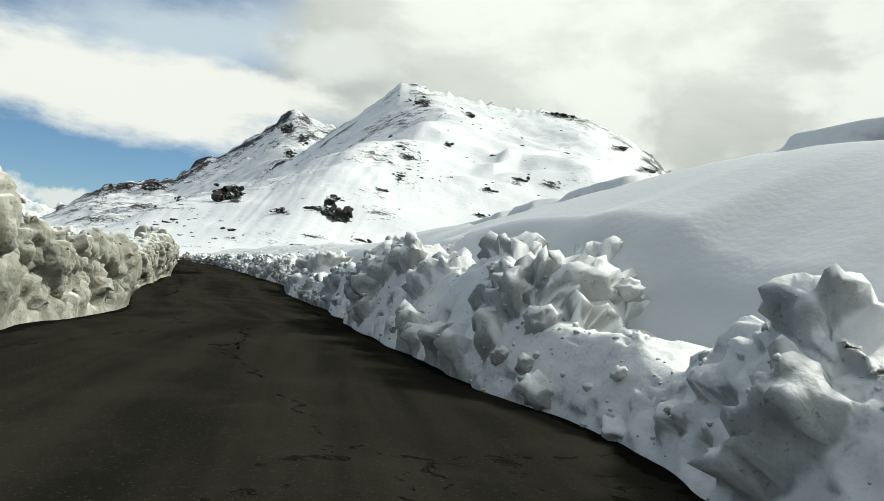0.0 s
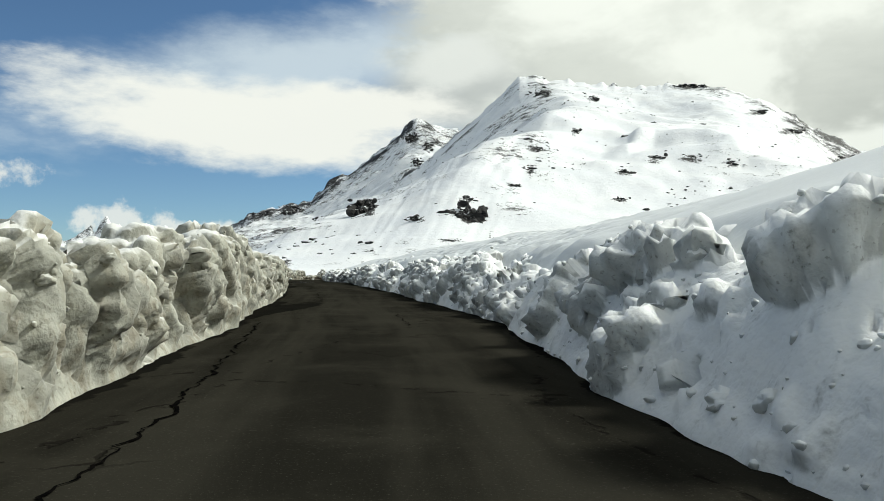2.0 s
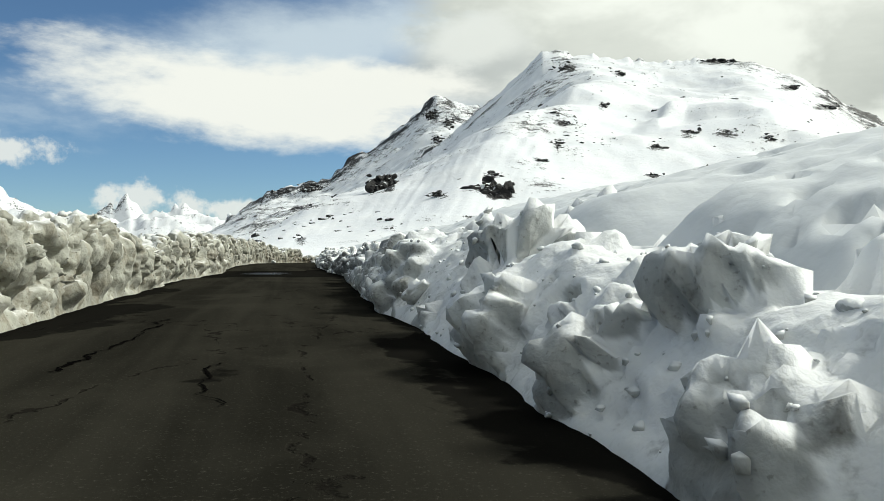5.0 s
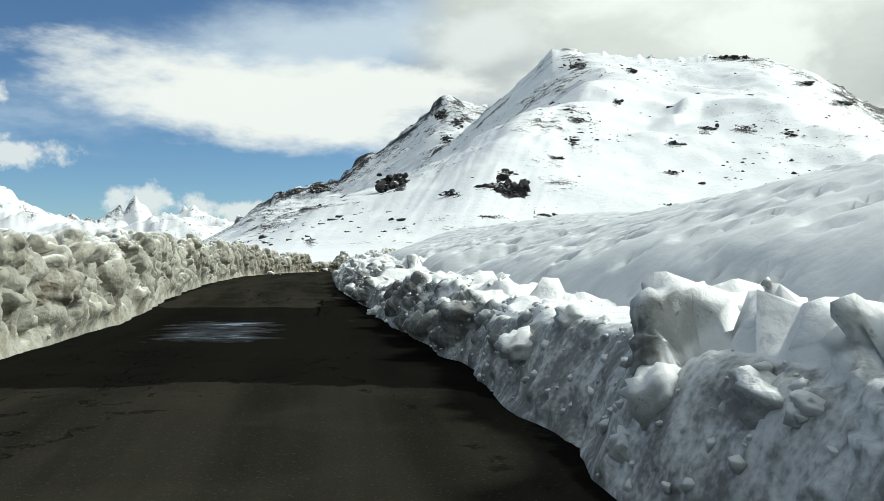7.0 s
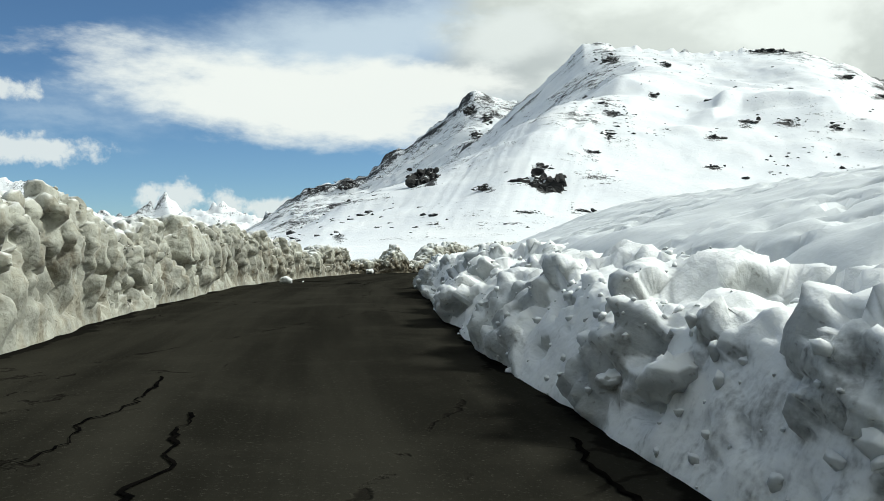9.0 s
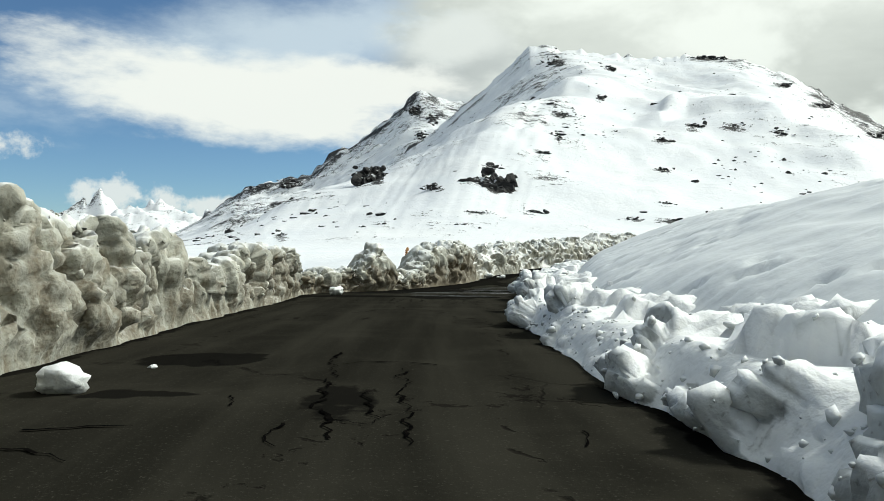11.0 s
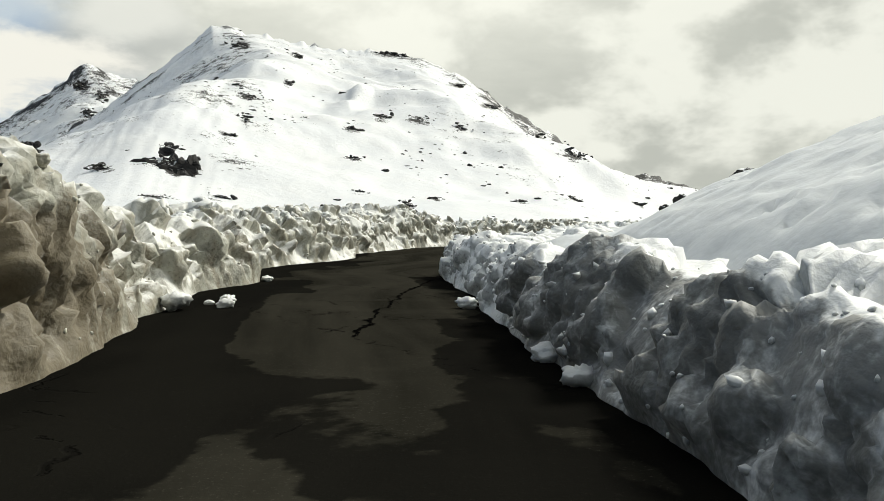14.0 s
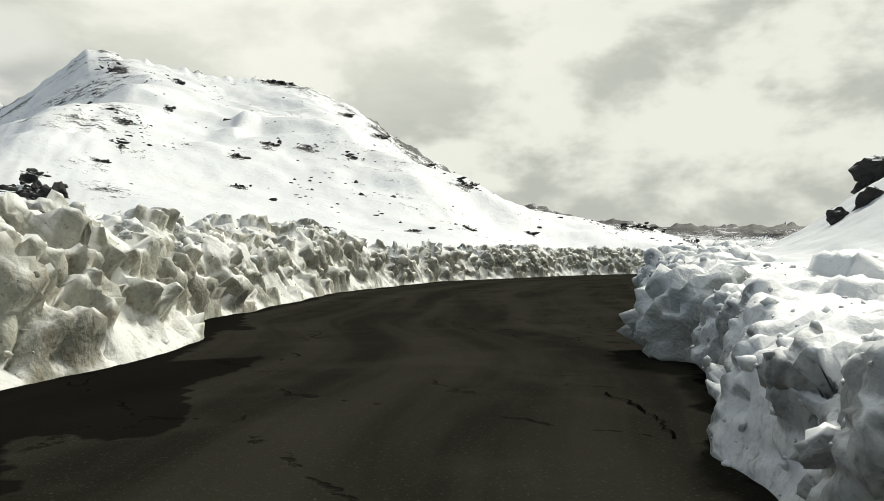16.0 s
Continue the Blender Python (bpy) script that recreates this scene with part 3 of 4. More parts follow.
def hill_z(u, s_y):
    """The snow slope above the right bank: height at u metres out from the road's edge."""
    crest = np.interp(s_y, [-30, 12, 25, 35, 45, 58, 68, 78, 94, 104, 118, 146, 160, 170, 174, 179, 184, 188, 191, 195, 198, 230],
                      [4.0, 4.1, 4.0, 3.6, 3.35, 2.95, 2.9, 2.75, 2.75, 2.25, 2.6, 2.8, 3.2, 3.5, 2.6, 1.5, 1.2, 1.4, 2.5, 3.6, 4.3, 4.5])
    reach = 7.7
    t = np.clip((u - 1.0) / reach, 0, 2)
    return crest * np.where(t < 1, np.sin(np.clip(t, 0, 1) * math.pi / 2) ** np.interp(s_y, [172, 182], [1.1, 1.9]), 1 - 0.10 * (t - 1))


def build_ground():
    front = np.r_[np.linspace(-180, -42, 60, endpoint=False), np.linspace(-42, 62, 760, endpoint=False), np.linspace(62, 180, 50, endpoint=False)]
    radii = np.r_[0.5, 8, 20, np.geomspace(40, 420, 26), np.linspace(440, 1720, 150), np.linspace(1728, 1800, 10), np.linspace(1820, 2660, 56), np.linspace(2675, 2760, 7), np.linspace(2850, 4290, 32), np.linspace(4300, 4500, 5)]
    az, r = np.meshgrid(front, radii)
    z, rock = mountain_z(az, r)
    true = spread(r)
    z = z * np.where(r > 420, true / r, 1.0)
    x, y = HOME[0] + true * np.sin(np.radians(az)), HOME[1] + true * np.cos(np.radians(az))
    near = smoothstep(r, 330, 150)
    z = z * (1 - near) + near * (road_z(np.clip(y, -30, 230)) - 0.35) - 0.3 * smoothstep(r, 420, 330)
    z -= near * np.clip(-(x + 14) - 12, 0, 60) * 0.10 * smoothstep(x, -20, -45)
    el = np.degrees(np.arctan2(z - 1.2, true))
    for a, e, wide, high in OUTCROPS:
        cliff = high > 20
        e, across, tall = (e + 0.25, wide * 0.021, high * 0.020) if cliff else (e, wide * 0.034, high * 0.040)
        rock = np.maximum(rock, (1.25 if cliff else 1.06) * np.exp(-(((az - a) / across) ** 2 + ((el - e + 0.08 * (az - a)) / tall) ** 2) ** (2.0 if cliff else 1.0)))
    me = grid_mesh("ground", np.stack([x, y, z], -1), mountain_snow, closed=True)
    attribute(me, "rock", rock)
    return tagged(new("ground", me), "snow-covered mountain land with bare dark rock on its ridges", "mountain", kind="structure")


build_ground()


# ---------------------------------------------------------------- ploughed banks beside the road
LEFT_H_FIRST = [(-30, 1.7), (12, 1.81), (12.8, 1.82), (13.5, 1.44), (15.6, 1.41), (22, 1.3), (26.7, 1.08), (28.2, 1.0), (29.5, 1.25), (31.4, 1.48), (35.4, 1.49), (38, 1.7), (43, 1.85), (47, 2.3),
                (50.3, 2.31), (51.5, 2.04), (53.3, 1.93), (55, 1.65), (59.7, 1.6), (67.3, 1.54), (75, 1.4), (77, 1.59), (79.4, 1.63), (83, 1.05), (89, 1.4), (99, 1.6), (102.7, 1.6), (104.6, 1.82)]
LEFT_H_LAST = [(107, 2.0), (108.8, 1.78), (111, 1.97), (114.2, 1.56), (117.5, 1.99), (120.6, 1.44), (124, 1.86), (131, 1.85), (135.9, 1.83), (136.7, 1.92), (138.9, 1.5), (140.6, 1.69), (142.1, 1.37),
               (143.1, 0.82), (145, 1.3), (147.9, 1.48), (150.9, 1.46), (156.5, 0.8), (158, 0.85), (158.5, 1.21), (159.2, 1.88), (159.6, 1.1), (160.2, 0.35), (161.9, 0.9), (163.1, 1.5), (164, 1.85),
               (165.1, 1.8), (168.5, 2.1), (172, 1.8), (175.2, 1.77), (176.9, 1.41), (178.4, 1.65), (189.3, 1.77), (190.4, 2.0), (197.8, 1.97), (202, 1.9), (205.1, 2.4), (208, 2.5), (212.5, 1.7), (217.8, 1.8), (240, 2.1)]
LEFT_H = LEFT_H_FIRST + LEFT_H_LAST
RIGHT_H_FIRST = [(-30, 1.2), (4, 1.2), (5.5, 1.3), (6, 1.0), (6.6, 0.8), (7.3, 0.98), (8.1, 0.92), (8.8, 1.1), (9.3, 1.55), (10.8, 1.75), (12, 1.65), (15, 1.75), (17.7, 1.75), (19.6, 1.5), (21, 1.55), (23.6, 1.45), (24.3, 1.3),
                 (25.3, 1.02), (27.2, 0.82), (28.9, 0.84), (30.2, 0.93), (30.8, 1.45), (34.3, 1.55), (38.4, 1.42), (40, 1.35), (42, 1.5), (43.9, 1.0), (44.8, 1.23), (46.2, 1.43), (47.2, 1.12), (48.5, 1.41), (50, 1.34), (51.4, 1.05)]
RIGHT_H_LAST = [(52.2, 1.46), (53.7, 1.54), (55, 1.26), (58.9, 1.41), (64, 1.32), (67.5, 1.08), (68.4, 0.93), (69, 0.98), (70.2, 1.23), (70.7, 1.34), (71.1, 1.1), (71.4, 0.84), (72.1, 1.06), (72.9, 1.45), (74.1, 1.42), (75.5, 1.3),
                (78.3, 1.2), (84, 1.0), (94, 0.8), (98, 0.75), (102, 0.68), (104.9, 0.5), (105.5, 1.0), (107.1, 1.14), (108.2, 0.81), (110, 0.95), (113.7, 0.99), (118, 1.05), (126, 0.95), (131, 0.6), (141, 0.55), (150, 0.75),
                (158, 0.78), (165, 1.0), (170, 1.1), (174, 0.9), (177, 1.2), (180, 1.0), (183, 0.75), (187, 1.2), (194, 1.4), (240, 1.4)]
RIGHT_H = RIGHT_H_FIRST + RIGHT_H_LAST


def outward(grid, side):
    """Unit normals of a bank's grid, away from the snow."""
    n = np.cross(np.gradient(grid, axis=0), np.gradient(grid, axis=1)) * -side
    return n / np.maximum(np.linalg.norm(n, axis=2), 1e-9)[..., None]


def dome(d, r):
    return np.sqrt(np.clip(1 - (d / r) ** 2, 0, 1))


def bank(edge, heights, leans, grime_shade, broken, side, name, label, mat, seed):
    """A ploughed bank along an edge of the road. side: +1 to the right of it. Returns its points as rows along the road."""
    step = 0.07
    line = curve_of(edge, step)
    d = np.gradient(line, axis=0)
    kern = np.hanning(35)
    d = np.stack([np.convolve(np.pad(d[:, k], 17, mode="edge"), kern / kern.sum(), "valid") for k in (0, 1)], 1)
    d /= np.linalg.norm(d, axis=1)[:, None]
    out = np.stack([d[:, 1], -d[:, 0]], 1) * side
    s = np.arange(len(line)) * step
    along = np.stack([s, 0 * s, 0 * s], 1)
    h = np.interp(line[:, 1], *np.array(heights).T) * (0.97 + 0.09 * fbm(along * 1.1, 3, seed))
    lie = np.interp(line[:, 1], *np.array(leans).T) * (1 + 0.35 * np.clip(fbm(along * 0.33, 2, seed + 9), -1, 1))
    line = line + out * (0.10 * fbm(along * 0.8, 3, seed + 12) + 0.05)[:, None]
    u = np.r_[np.linspace(0, 1, 31), np.linspace(1, 2, 15)[1:], np.linspace(2, 3, 7)[1:]]
    face, top, rear = np.clip(u, 0, 1), np.clip(u - 1, 0, 1), np.clip(u - 2, 0, 1)
    px = lie[:, None] * (face**1.15)[None] * h[:, None] + (1.5 if side > 0 else 0.9) * top[None] + (2.2 if side > 0 else 1.4) * rear[None] - 0.10
    pz = h[:, None] * (np.sin(face * math.pi / 2) ** 0.95)[None] - 0.30 * h[:, None] * (rear**1.5)[None] - 0.05 * top[None]
    if side < 0:
        pz -= 1.3 * rear[None]
        px += 0.10 * np.sin(np.clip(face * 2.2, 0, 1) * math.pi)[None]
    grid = np.stack([line[:, :1] + out[:, :1] * px, line[:, 1:] + out[:, 1:] * px, road_z(line[:, 1])[:, None] + pz - 0.05], -1)
    uu = np.repeat(u[None], len(line), 0)
    grow = smoothstep(uu, 0.0, 0.16) * smoothstep(uu, 3.0, 2.3)
    wild = np.interp(line[:, 1], *np.array(broken).T)[:, None]
    p = grid.reshape(-1, 3)
    bent = p + 0.20 * np.stack([vnoise(p * 1.7, k) for k in (61, 62, 63)], 1)
    shape = uu.shape
    if side > 0:
        # slabs of old ice stand out of drifted snow
        a1, a2, an, at = cells(bent * (1.0, 1.0, 0.8), seed)
        ice = smoothstep(an + 0.30 * fbm(p * 0.35, 2, seed + 4), 0.63, 0.69)
        push = ice * smoothstep(a2 - a1, 0.0, 0.09) * (0.08 + 0.45 * np.clip(an - 0.5, 0, 0.4) + 0.20 * at + 0.12 * (dome(a1, 0.8) - 0.5)) - 0.05 * (1 - ice) + 0.06 * fbm(p * 0.9, 2, seed + 5)
    else:
        # leaning buttresses of packed snow with grooves between them
        a1, a2, an, at = cells(bent * (1.15, 1.15, 0.75), seed)
        l1, l2, ln, lt = cells(bent * (1.9, 1.9, 0.6), seed + 100)
        drift = smoothstep(p[:, 1], 167, 173)
        d1, d2, dn, dt = cells(bent * 2.0, seed + 120)
        ice = smoothstep(dn + 0.45 * fbm(p * 0.45, 3, seed + 4), 0.57, 0.66)
        push = 0.34 * (dome(a1, 0.95) - 0.6) + 0.24 * (an - 0.5) + 0.18 * at - 0.10 * smoothstep(a2 - a1, 0.12, 0.0) + (0.30 * (ln - 0.5) + 0.14 * (dome(l1, 0.9) - 0.6)) * smoothstep(uu.ravel(), 1.1, 0.7)
        push = push * (1 - drift) + drift * (ice * (0.08 + 0.22 * (dome(d1, 0.75) - 0.3) + 0.18 * dt) - 0.08 * (1 - ice) + 0.30 * (an - 0.5) + 0.2 * at)
    grid = grid + outward(grid, side) * (push.reshape(shape) * grow * wild)[..., None]
    # second round: smaller chunks, on the new faces
    p = grid.reshape(-1, 3)
    bent = p + 0.07 * np.stack([vnoise(p * 5.0, k) for k in (71, 72, 73)], 1)
    rubble = smoothstep(fbm(p * 0.55, 3, seed + 14), *((-0.5, 0.2) if side < 0 else (0.0, 0.40)))
    b1, b2, bn, bt = cells(bent * 2.9, seed + 20)
    c1, c2, cn, ct = cells(bent * 6.5, seed + 40)
    if side > 0:
        crumb = np.maximum(rubble, 0.75 * smoothstep(uu.ravel(), 0.40, 0.05)) * (1 - 0.6 * ice)
        push = ice * (0.12 * (bn - 0.5) + 0.06 * bt + 0.13 * (dome(b1, 0.7) - 0.5) - 0.05 * smoothstep(b2 - b1, 0.10, 0.0) + 0.07 * (cn > 0.4) * dome(c1, 0.65) + 0.04 * (cn - 0.5))
        push += crumb * ((bn > 0.62) * 0.11 * dome(b1, 0.58) * (0.5 + bn) + (cn > 0.35) * 0.065 * dome(c1, 0.60)) - 0.03 * crumb
        h1, _, hn, _ = cells(bent * (1.5, 1.5, 2.0) + 5.0, seed + 60)
        push -= (1 - 0.5 * ice) * (0.30 * smoothstep(h1, 0.34, 0.18) * (hn > 0.60) + 0.09 * smoothstep(c1, 0.30, 0.16) * (cn > 0.86))
    else:
        rubble = rubble * (1 - 0.75 * drift * (1 - ice))
        push = (0.35 * (1 - drift * (1 - ice)) + 0.65 * rubble) * (0.15 * (dome(b1, 0.75) - 0.5) + 0.10 * (bn - 0.5) + 0.07 * bt - 0.05 * smoothstep(b2 - b1, 0.12, 0.0))
        push += (0.25 * (1 - drift * (1 - ice)) + 0.75 * rubble) * (0.06 * (dome(c1, 0.7) - 0.5) + 0.05 * (cn - 0.5) + 0.03 * ct)
        push -= 0.14 * smoothstep(b1, 0.32, 0.16) * (bn > 0.84)
    push += 0.016 * fbm(p * 6.0, 3, seed + 3)
    grid = grid + outward(grid, side) * (push.reshape(shape) * grow * wild)[..., None]
    grid[..., 2] = np.maximum(grid[..., 2], road_z(grid[..., 1].ravel()).reshape(shape) - 0.12)
    p, uu = grid.reshape(-1, 3), uu.ravel()
    me = grid_mesh(name, grid, mat)
    attribute(me, "splash_shade", np.interp(p[:, 1], *np.array(grime_shade).T) * smoothstep(uu + 0.35 * fbm(p * 1.2, 3, seed + 6), *((0.80, 0.30) if side < 0 else (1.05, 0.75))))
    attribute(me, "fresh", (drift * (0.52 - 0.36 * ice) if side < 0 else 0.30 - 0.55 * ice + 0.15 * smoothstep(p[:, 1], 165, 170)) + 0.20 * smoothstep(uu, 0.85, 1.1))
    tagged(new(name, me), label, "snow bank", kind="structure")
    return grid


# how far each bank leans back for every metre that it rises
LEFT_LEAN = [(-30, 0.20), (155, 0.20), (167, 0.22), (172, 0.75), (177, 1.0), (240, 0.9)]
RIGHT_LEAN = [(-30, 0.85), (18, 0.9), (21, 0.8), (23, 0.35), (28.5, 0.35), (30, 0.8), (32, 1.0), (40, 0.9), (46, 1.1), (70, 1.1), (80, 1.0), (88, 0.7), (106, 0.7), (112, 1.0), (146, 1.0), (150, 0.40), (163, 0.45), (166, 1.0), (169, 0.45), (172, 1.1),
              (176, 0.9), (179, 0.3), (182, 0.25), (187, 0.5), (192, 0.5), (240, 0.6)]
# how much grime the wheels and the plough have thrown on them; the right one also holds painted shade
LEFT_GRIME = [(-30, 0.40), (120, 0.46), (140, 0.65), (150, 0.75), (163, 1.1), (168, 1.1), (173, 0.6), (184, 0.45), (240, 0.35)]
# 156 to 170: the cut wall's deep shade is painted in with its dirt
RIGHT_GRIME_SHADE = [(-30, 0.30), (72, 0.35), (84, 0.6), (92, 0.9), (106, 0.95), (112, 0.3), (140, 0.35), (150, 0.6), (156, 0.9), (164, 0.9), (169.5, 0.95), (170.8, 0.3), (172, 0.3), (173, 0.3), (177, 0.5), (183, 0.5), (190, 0.4), (240, 0.3)]
# how broken the right bank is: blocks at first, then cut faces
RIGHT_BROKEN = [(-30, 1), (23, 1), (24.5, 0.6), (28, 0.6), (30, 1), (82, 1), (88, 0.7), (106, 0.7), (112, 0.8), (146, 0.75), (150, 0.6), (163, 0.5), (168, 0.55), (180, 0.5), (188, 0.6), (194, 0.9), (240, 0.9)]
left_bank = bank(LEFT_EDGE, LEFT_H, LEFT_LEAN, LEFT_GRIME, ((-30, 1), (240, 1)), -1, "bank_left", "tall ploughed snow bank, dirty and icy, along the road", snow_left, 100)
right_bank = bank(RIGHT_EDGE, RIGHT_H, RIGHT_LEAN, RIGHT_GRIME_SHADE, RIGHT_BROKEN, 1, "bank_right", "ploughed bank of broken snow blocks along the road", snow_right, 200)


def build_slope():
    line = curve_of(RIGHT_EDGE, 0.13)
    d = np.gradient(line, axis=0)
    kern = np.hanning(95)
    d = np.stack([np.convolve(np.pad(d[:, k], 47, mode="edge"), kern / kern.sum(), "valid") for k in (0, 1)], 1)
    d /= np.linalg.norm(d, axis=1)[:, None]
    out = np.stack([d[:, 1], -d[:, 0]], 1)
    u = np.r_[np.linspace(0.8, 11, 84), np.linspace(11.2, 18, 28), np.linspace(18.8, 40, 18)]
    x = line[:, :1] + out[:, :1] * u[None]
    y = line[:, 1:] + out[:, 1:] * u[None]
    h = np.interp(line[:, 1], *np.array(RIGHT_H).T)
    z = road_z(line[:, 1])[:, None] + np.maximum(hill_z(u[None] + 0 * x, line[:, 1:] + 0 * x), 0) + (h[:, None] * 0.80 - 0.1) * np.exp(-np.clip(u - 2.5, 0, None) / 3.0)[None] * smoothstep(u, 0.6, 2.2)[None]
    p = flat3(x, y)
    z = z + (0.14 * fbm(p * 0.16, 2, 71) + 0.04 * fbm(p * 1.6, 3, 72) * smoothstep(p[:, 1], 36, 55)).reshape(x.shape) * smoothstep(u, 0.8, 3.0)[None]
    base = road_z(line[:, 1])[:, None] - 1.0
    z = base + (z - base) * smoothstep(u, 40, 27)[None]
    # trodden and slumped snow from where the slope lies lower
    rough = np.interp(line[:, 1], [38, 60, 118, 135], [0, 1, 1, 0.5])[:, None] * smoothstep(u, 22, 12)[None]
    warped = p + 0.25 * np.stack([vnoise(p * 1.3, k) for k in (81, 82, 83)], 1)
    c1, c2, cn, ct = cells(warped * (1.5, 1.9, 1.0), 75)
    e1, _, en, _ = cells(warped * 3.4, 78)
    patch = smoothstep(fbm(p * 0.22, 2, 77), -0.45, 0.15)
    dent = 0.20 * smoothstep(c1, 0.42, 0.24) * (cn > 0.45) + 0.10 * smoothstep(e1, 0.44, 0.18) * (en > 0.5) - 0.05 * dome(e1, 0.5) * (en < 0.22)
    z = z - (dent * patch).reshape(x.shape) * rough
    # the wind has cut a lip along the crest before the slope is trodden
    reach = smoothstep(line[:, 1], 36, 26)[:, None]
    edge = 6.6 + 0.5 * fbm(p * 0.35, 2, 80).reshape(x.shape)
    gap = smoothstep(fbm(p * 0.45, 2, 79), -0.05, 0.22).reshape(x.shape)
    z = z + reach * (0.06 + 0.26 * gap) * smoothstep(u[None] - edge, 0.0, 0.22) * smoothstep(u, 8.6, 7.4)[None] - reach * 0.30 * gap * np.exp(-((u[None] - edge + 0.15) / 0.25) ** 2)
    me = grid_mesh("snow_slope", np.stack([x, y, z], -1), snow_soft)
    return tagged(new("snow_slope", me), "smooth deep snow slope rising above the road", "snow slope", kind="structure")


build_slope()


# ---------------------------------------------------------------- loose blocks
def block_mesh(name, seed, mat, squash=(1, 1, 1), detail=4, facets=9, rough=0.20):
    """An angular lump, cut by random planes, about 1 m across, standing on z = 0."""
    rng = np.random.default_rng(seed)
    bm = bmesh.new()
    bmesh.ops.create_icosphere(bm, subdivisions=detail, radius=1.0)
    v = np.array([q.co for q in bm.verts])
    v /= np.linalg.norm(v, axis=1)[:, None]
    n = rng.normal(size=(facets, 3))
    n /= np.linalg.norm(n, axis=1)[:, None]
    c = rng.uniform(0.30, 0.52, facets)
    r = 1 / (np.maximum((v @ n.T) / c, 1 / 0.62) ** 14).sum(1) ** (1 / 14)
    m1, m2, mn, mt = cells(v * 2.0 + seed, seed + 9)
    k1, _, kn, kt = cells(v * 4.6 + seed, seed + 3)
    r = r * (1 + 0.5 * rough * fbm(v * 2.6 + seed, 4, seed)) + 0.10 * (mn - 0.5) + 0.07 * mt - 0.05 * smoothstep(m2 - m1, 0.12, 0.0)
    q1, _, qn, qt = cells(v * 8.5 + seed, seed + 13)
    r = r + 0.09 * (kn > 0.45) * dome(k1, 0.6) * (0.5 + kn) + 0.05 * kt + 0.06 * (qn > 0.4) * dome(q1, 0.62) + 0.03 * qt - 0.09 * smoothstep(k1, 0.34, 0.16) * (kn < 0.18) + 0.05 * fbm(v * 6.0, 4, seed + 30)
    v = v * r[:, None] * squash
    v /= np.ptp(v, axis=0)
    v[:, 2] -= v[:, 2].min() + 0.04
    for q, co in zip(bm.verts, v):
        q.co = co
    me = bpy.data.meshes.new(name)
    bm.to_mesh(me)
    bm.free()
    me.polygons.foreach_set("use_smooth", np.full(len(me.polygons), True))
    me.materials.append(mat)
    return me


def lump(rng, detail, facets=8):
    """Points and faces of one angular stone of unit size."""
    bm = bmesh.new()
    bmesh.ops.create_icosphere(bm, subdivisions=detail, radius=1.0)
    v = np.array([q.co for q in bm.verts])
    f = [[q.index for q in face.verts] for face in bm.faces]
    bm.free()
    n = rng.normal(size=(facets, 3))
    n /= np.linalg.norm(n, axis=1)[:, None]
    r = 1 / np.maximum((v @ n.T) / rng.uniform(0.35, 0.8, facets), 1.0).max(1)
    return v * (r * (1 + 0.25 * rng.normal(size=len(v)).clip(-1, 1) * 0.5))[:, None], f


def joined(name, stones, mat, smooth=False):
    verts, faces, base = [], [], 0
    for v, f in stones:
        verts.extend(v.tolist())
        faces.extend([[i + base for i in q] for q in f])
        base += len(v)
    me = bpy.data.meshes.new(name)
    me.from_pydata(verts, [], faces)
    me.polygons.foreach_set("use_smooth", np.full(len(me.polygons), smooth))
    me.materials.append(mat)
    return me


def blocks_on(grid, count, sizes, meshes, label, rng, rows, stretch):
    """Loose blocks lodged in a bank, mostly small ones."""
    k = 0
    while k < count:
        i, j = rng.integers(60, len(grid) - 60), rng.integers(*rows)
        at = grid[i, j]
        if not stretch[0] < at[1] < stretch[1]:
            continue
        size = sizes[0] * (sizes[1] / sizes[0]) ** (rng.random() ** 1.8)
        ob = new("snow_block", meshes[rng.integers(len(meshes))])
        turn = Euler((rng.normal(0, 0.35), rng.normal(0, 0.35), rng.uniform(0, 6.28)))
        ob.matrix_world = Matrix.LocRotScale(Vector(at) - Vector((0, 0, 0.46 * size)), turn, Vector((size, size * rng.uniform(0.7, 1.2), size * rng.uniform(0.6, 0.95))))
        tagged(ob, label, "snow block", "loose snow blocks")
        k += 1


block_meshes = [block_mesh("snow_block", 300 + k, snow_right, detail=3, facets=8 + k % 4) for k in range(7)]
dirty_meshes = [block_mesh("snow_block", 330 + k, snow_left, detail=3, facets=8 + k % 4) for k in range(5)]
ice_meshes = [block_mesh("ice_block", 350 + k, snow_ice, detail=4 if k < 6 else 3, facets=10, rough=0.24) for k in range(10)]
rng = np.random.default_rng(5)
blocks_on(right_bank, 95, (0.18, 0.55), block_meshes, "broken block of old snow lodged in the bank", rng, (3, 42), (-2, 112))
blocks_on(right_bank, 24, (0.25, 0.5), ice_meshes[6:], "upright grey ice block on the crest of the bank", rng, (24, 40), (0, 108))
blocks_on(right_bank, 26, (0.12, 0.34), block_meshes, "small broken block of old snow lodged in the bank", rng, (2, 34), (112, 205))
blocks_on(left_bank, 95, (0.20, 0.55), dirty_meshes, "dirty block of old snow lodged in the bank", rng, (17, 42), (5, 222))
blocks_on(left_bank, 55, (0.30, 0.85), ice_meshes[6:], "grey icy snow block heaped on the bank", rng, (15, 36), (165.5, 216))



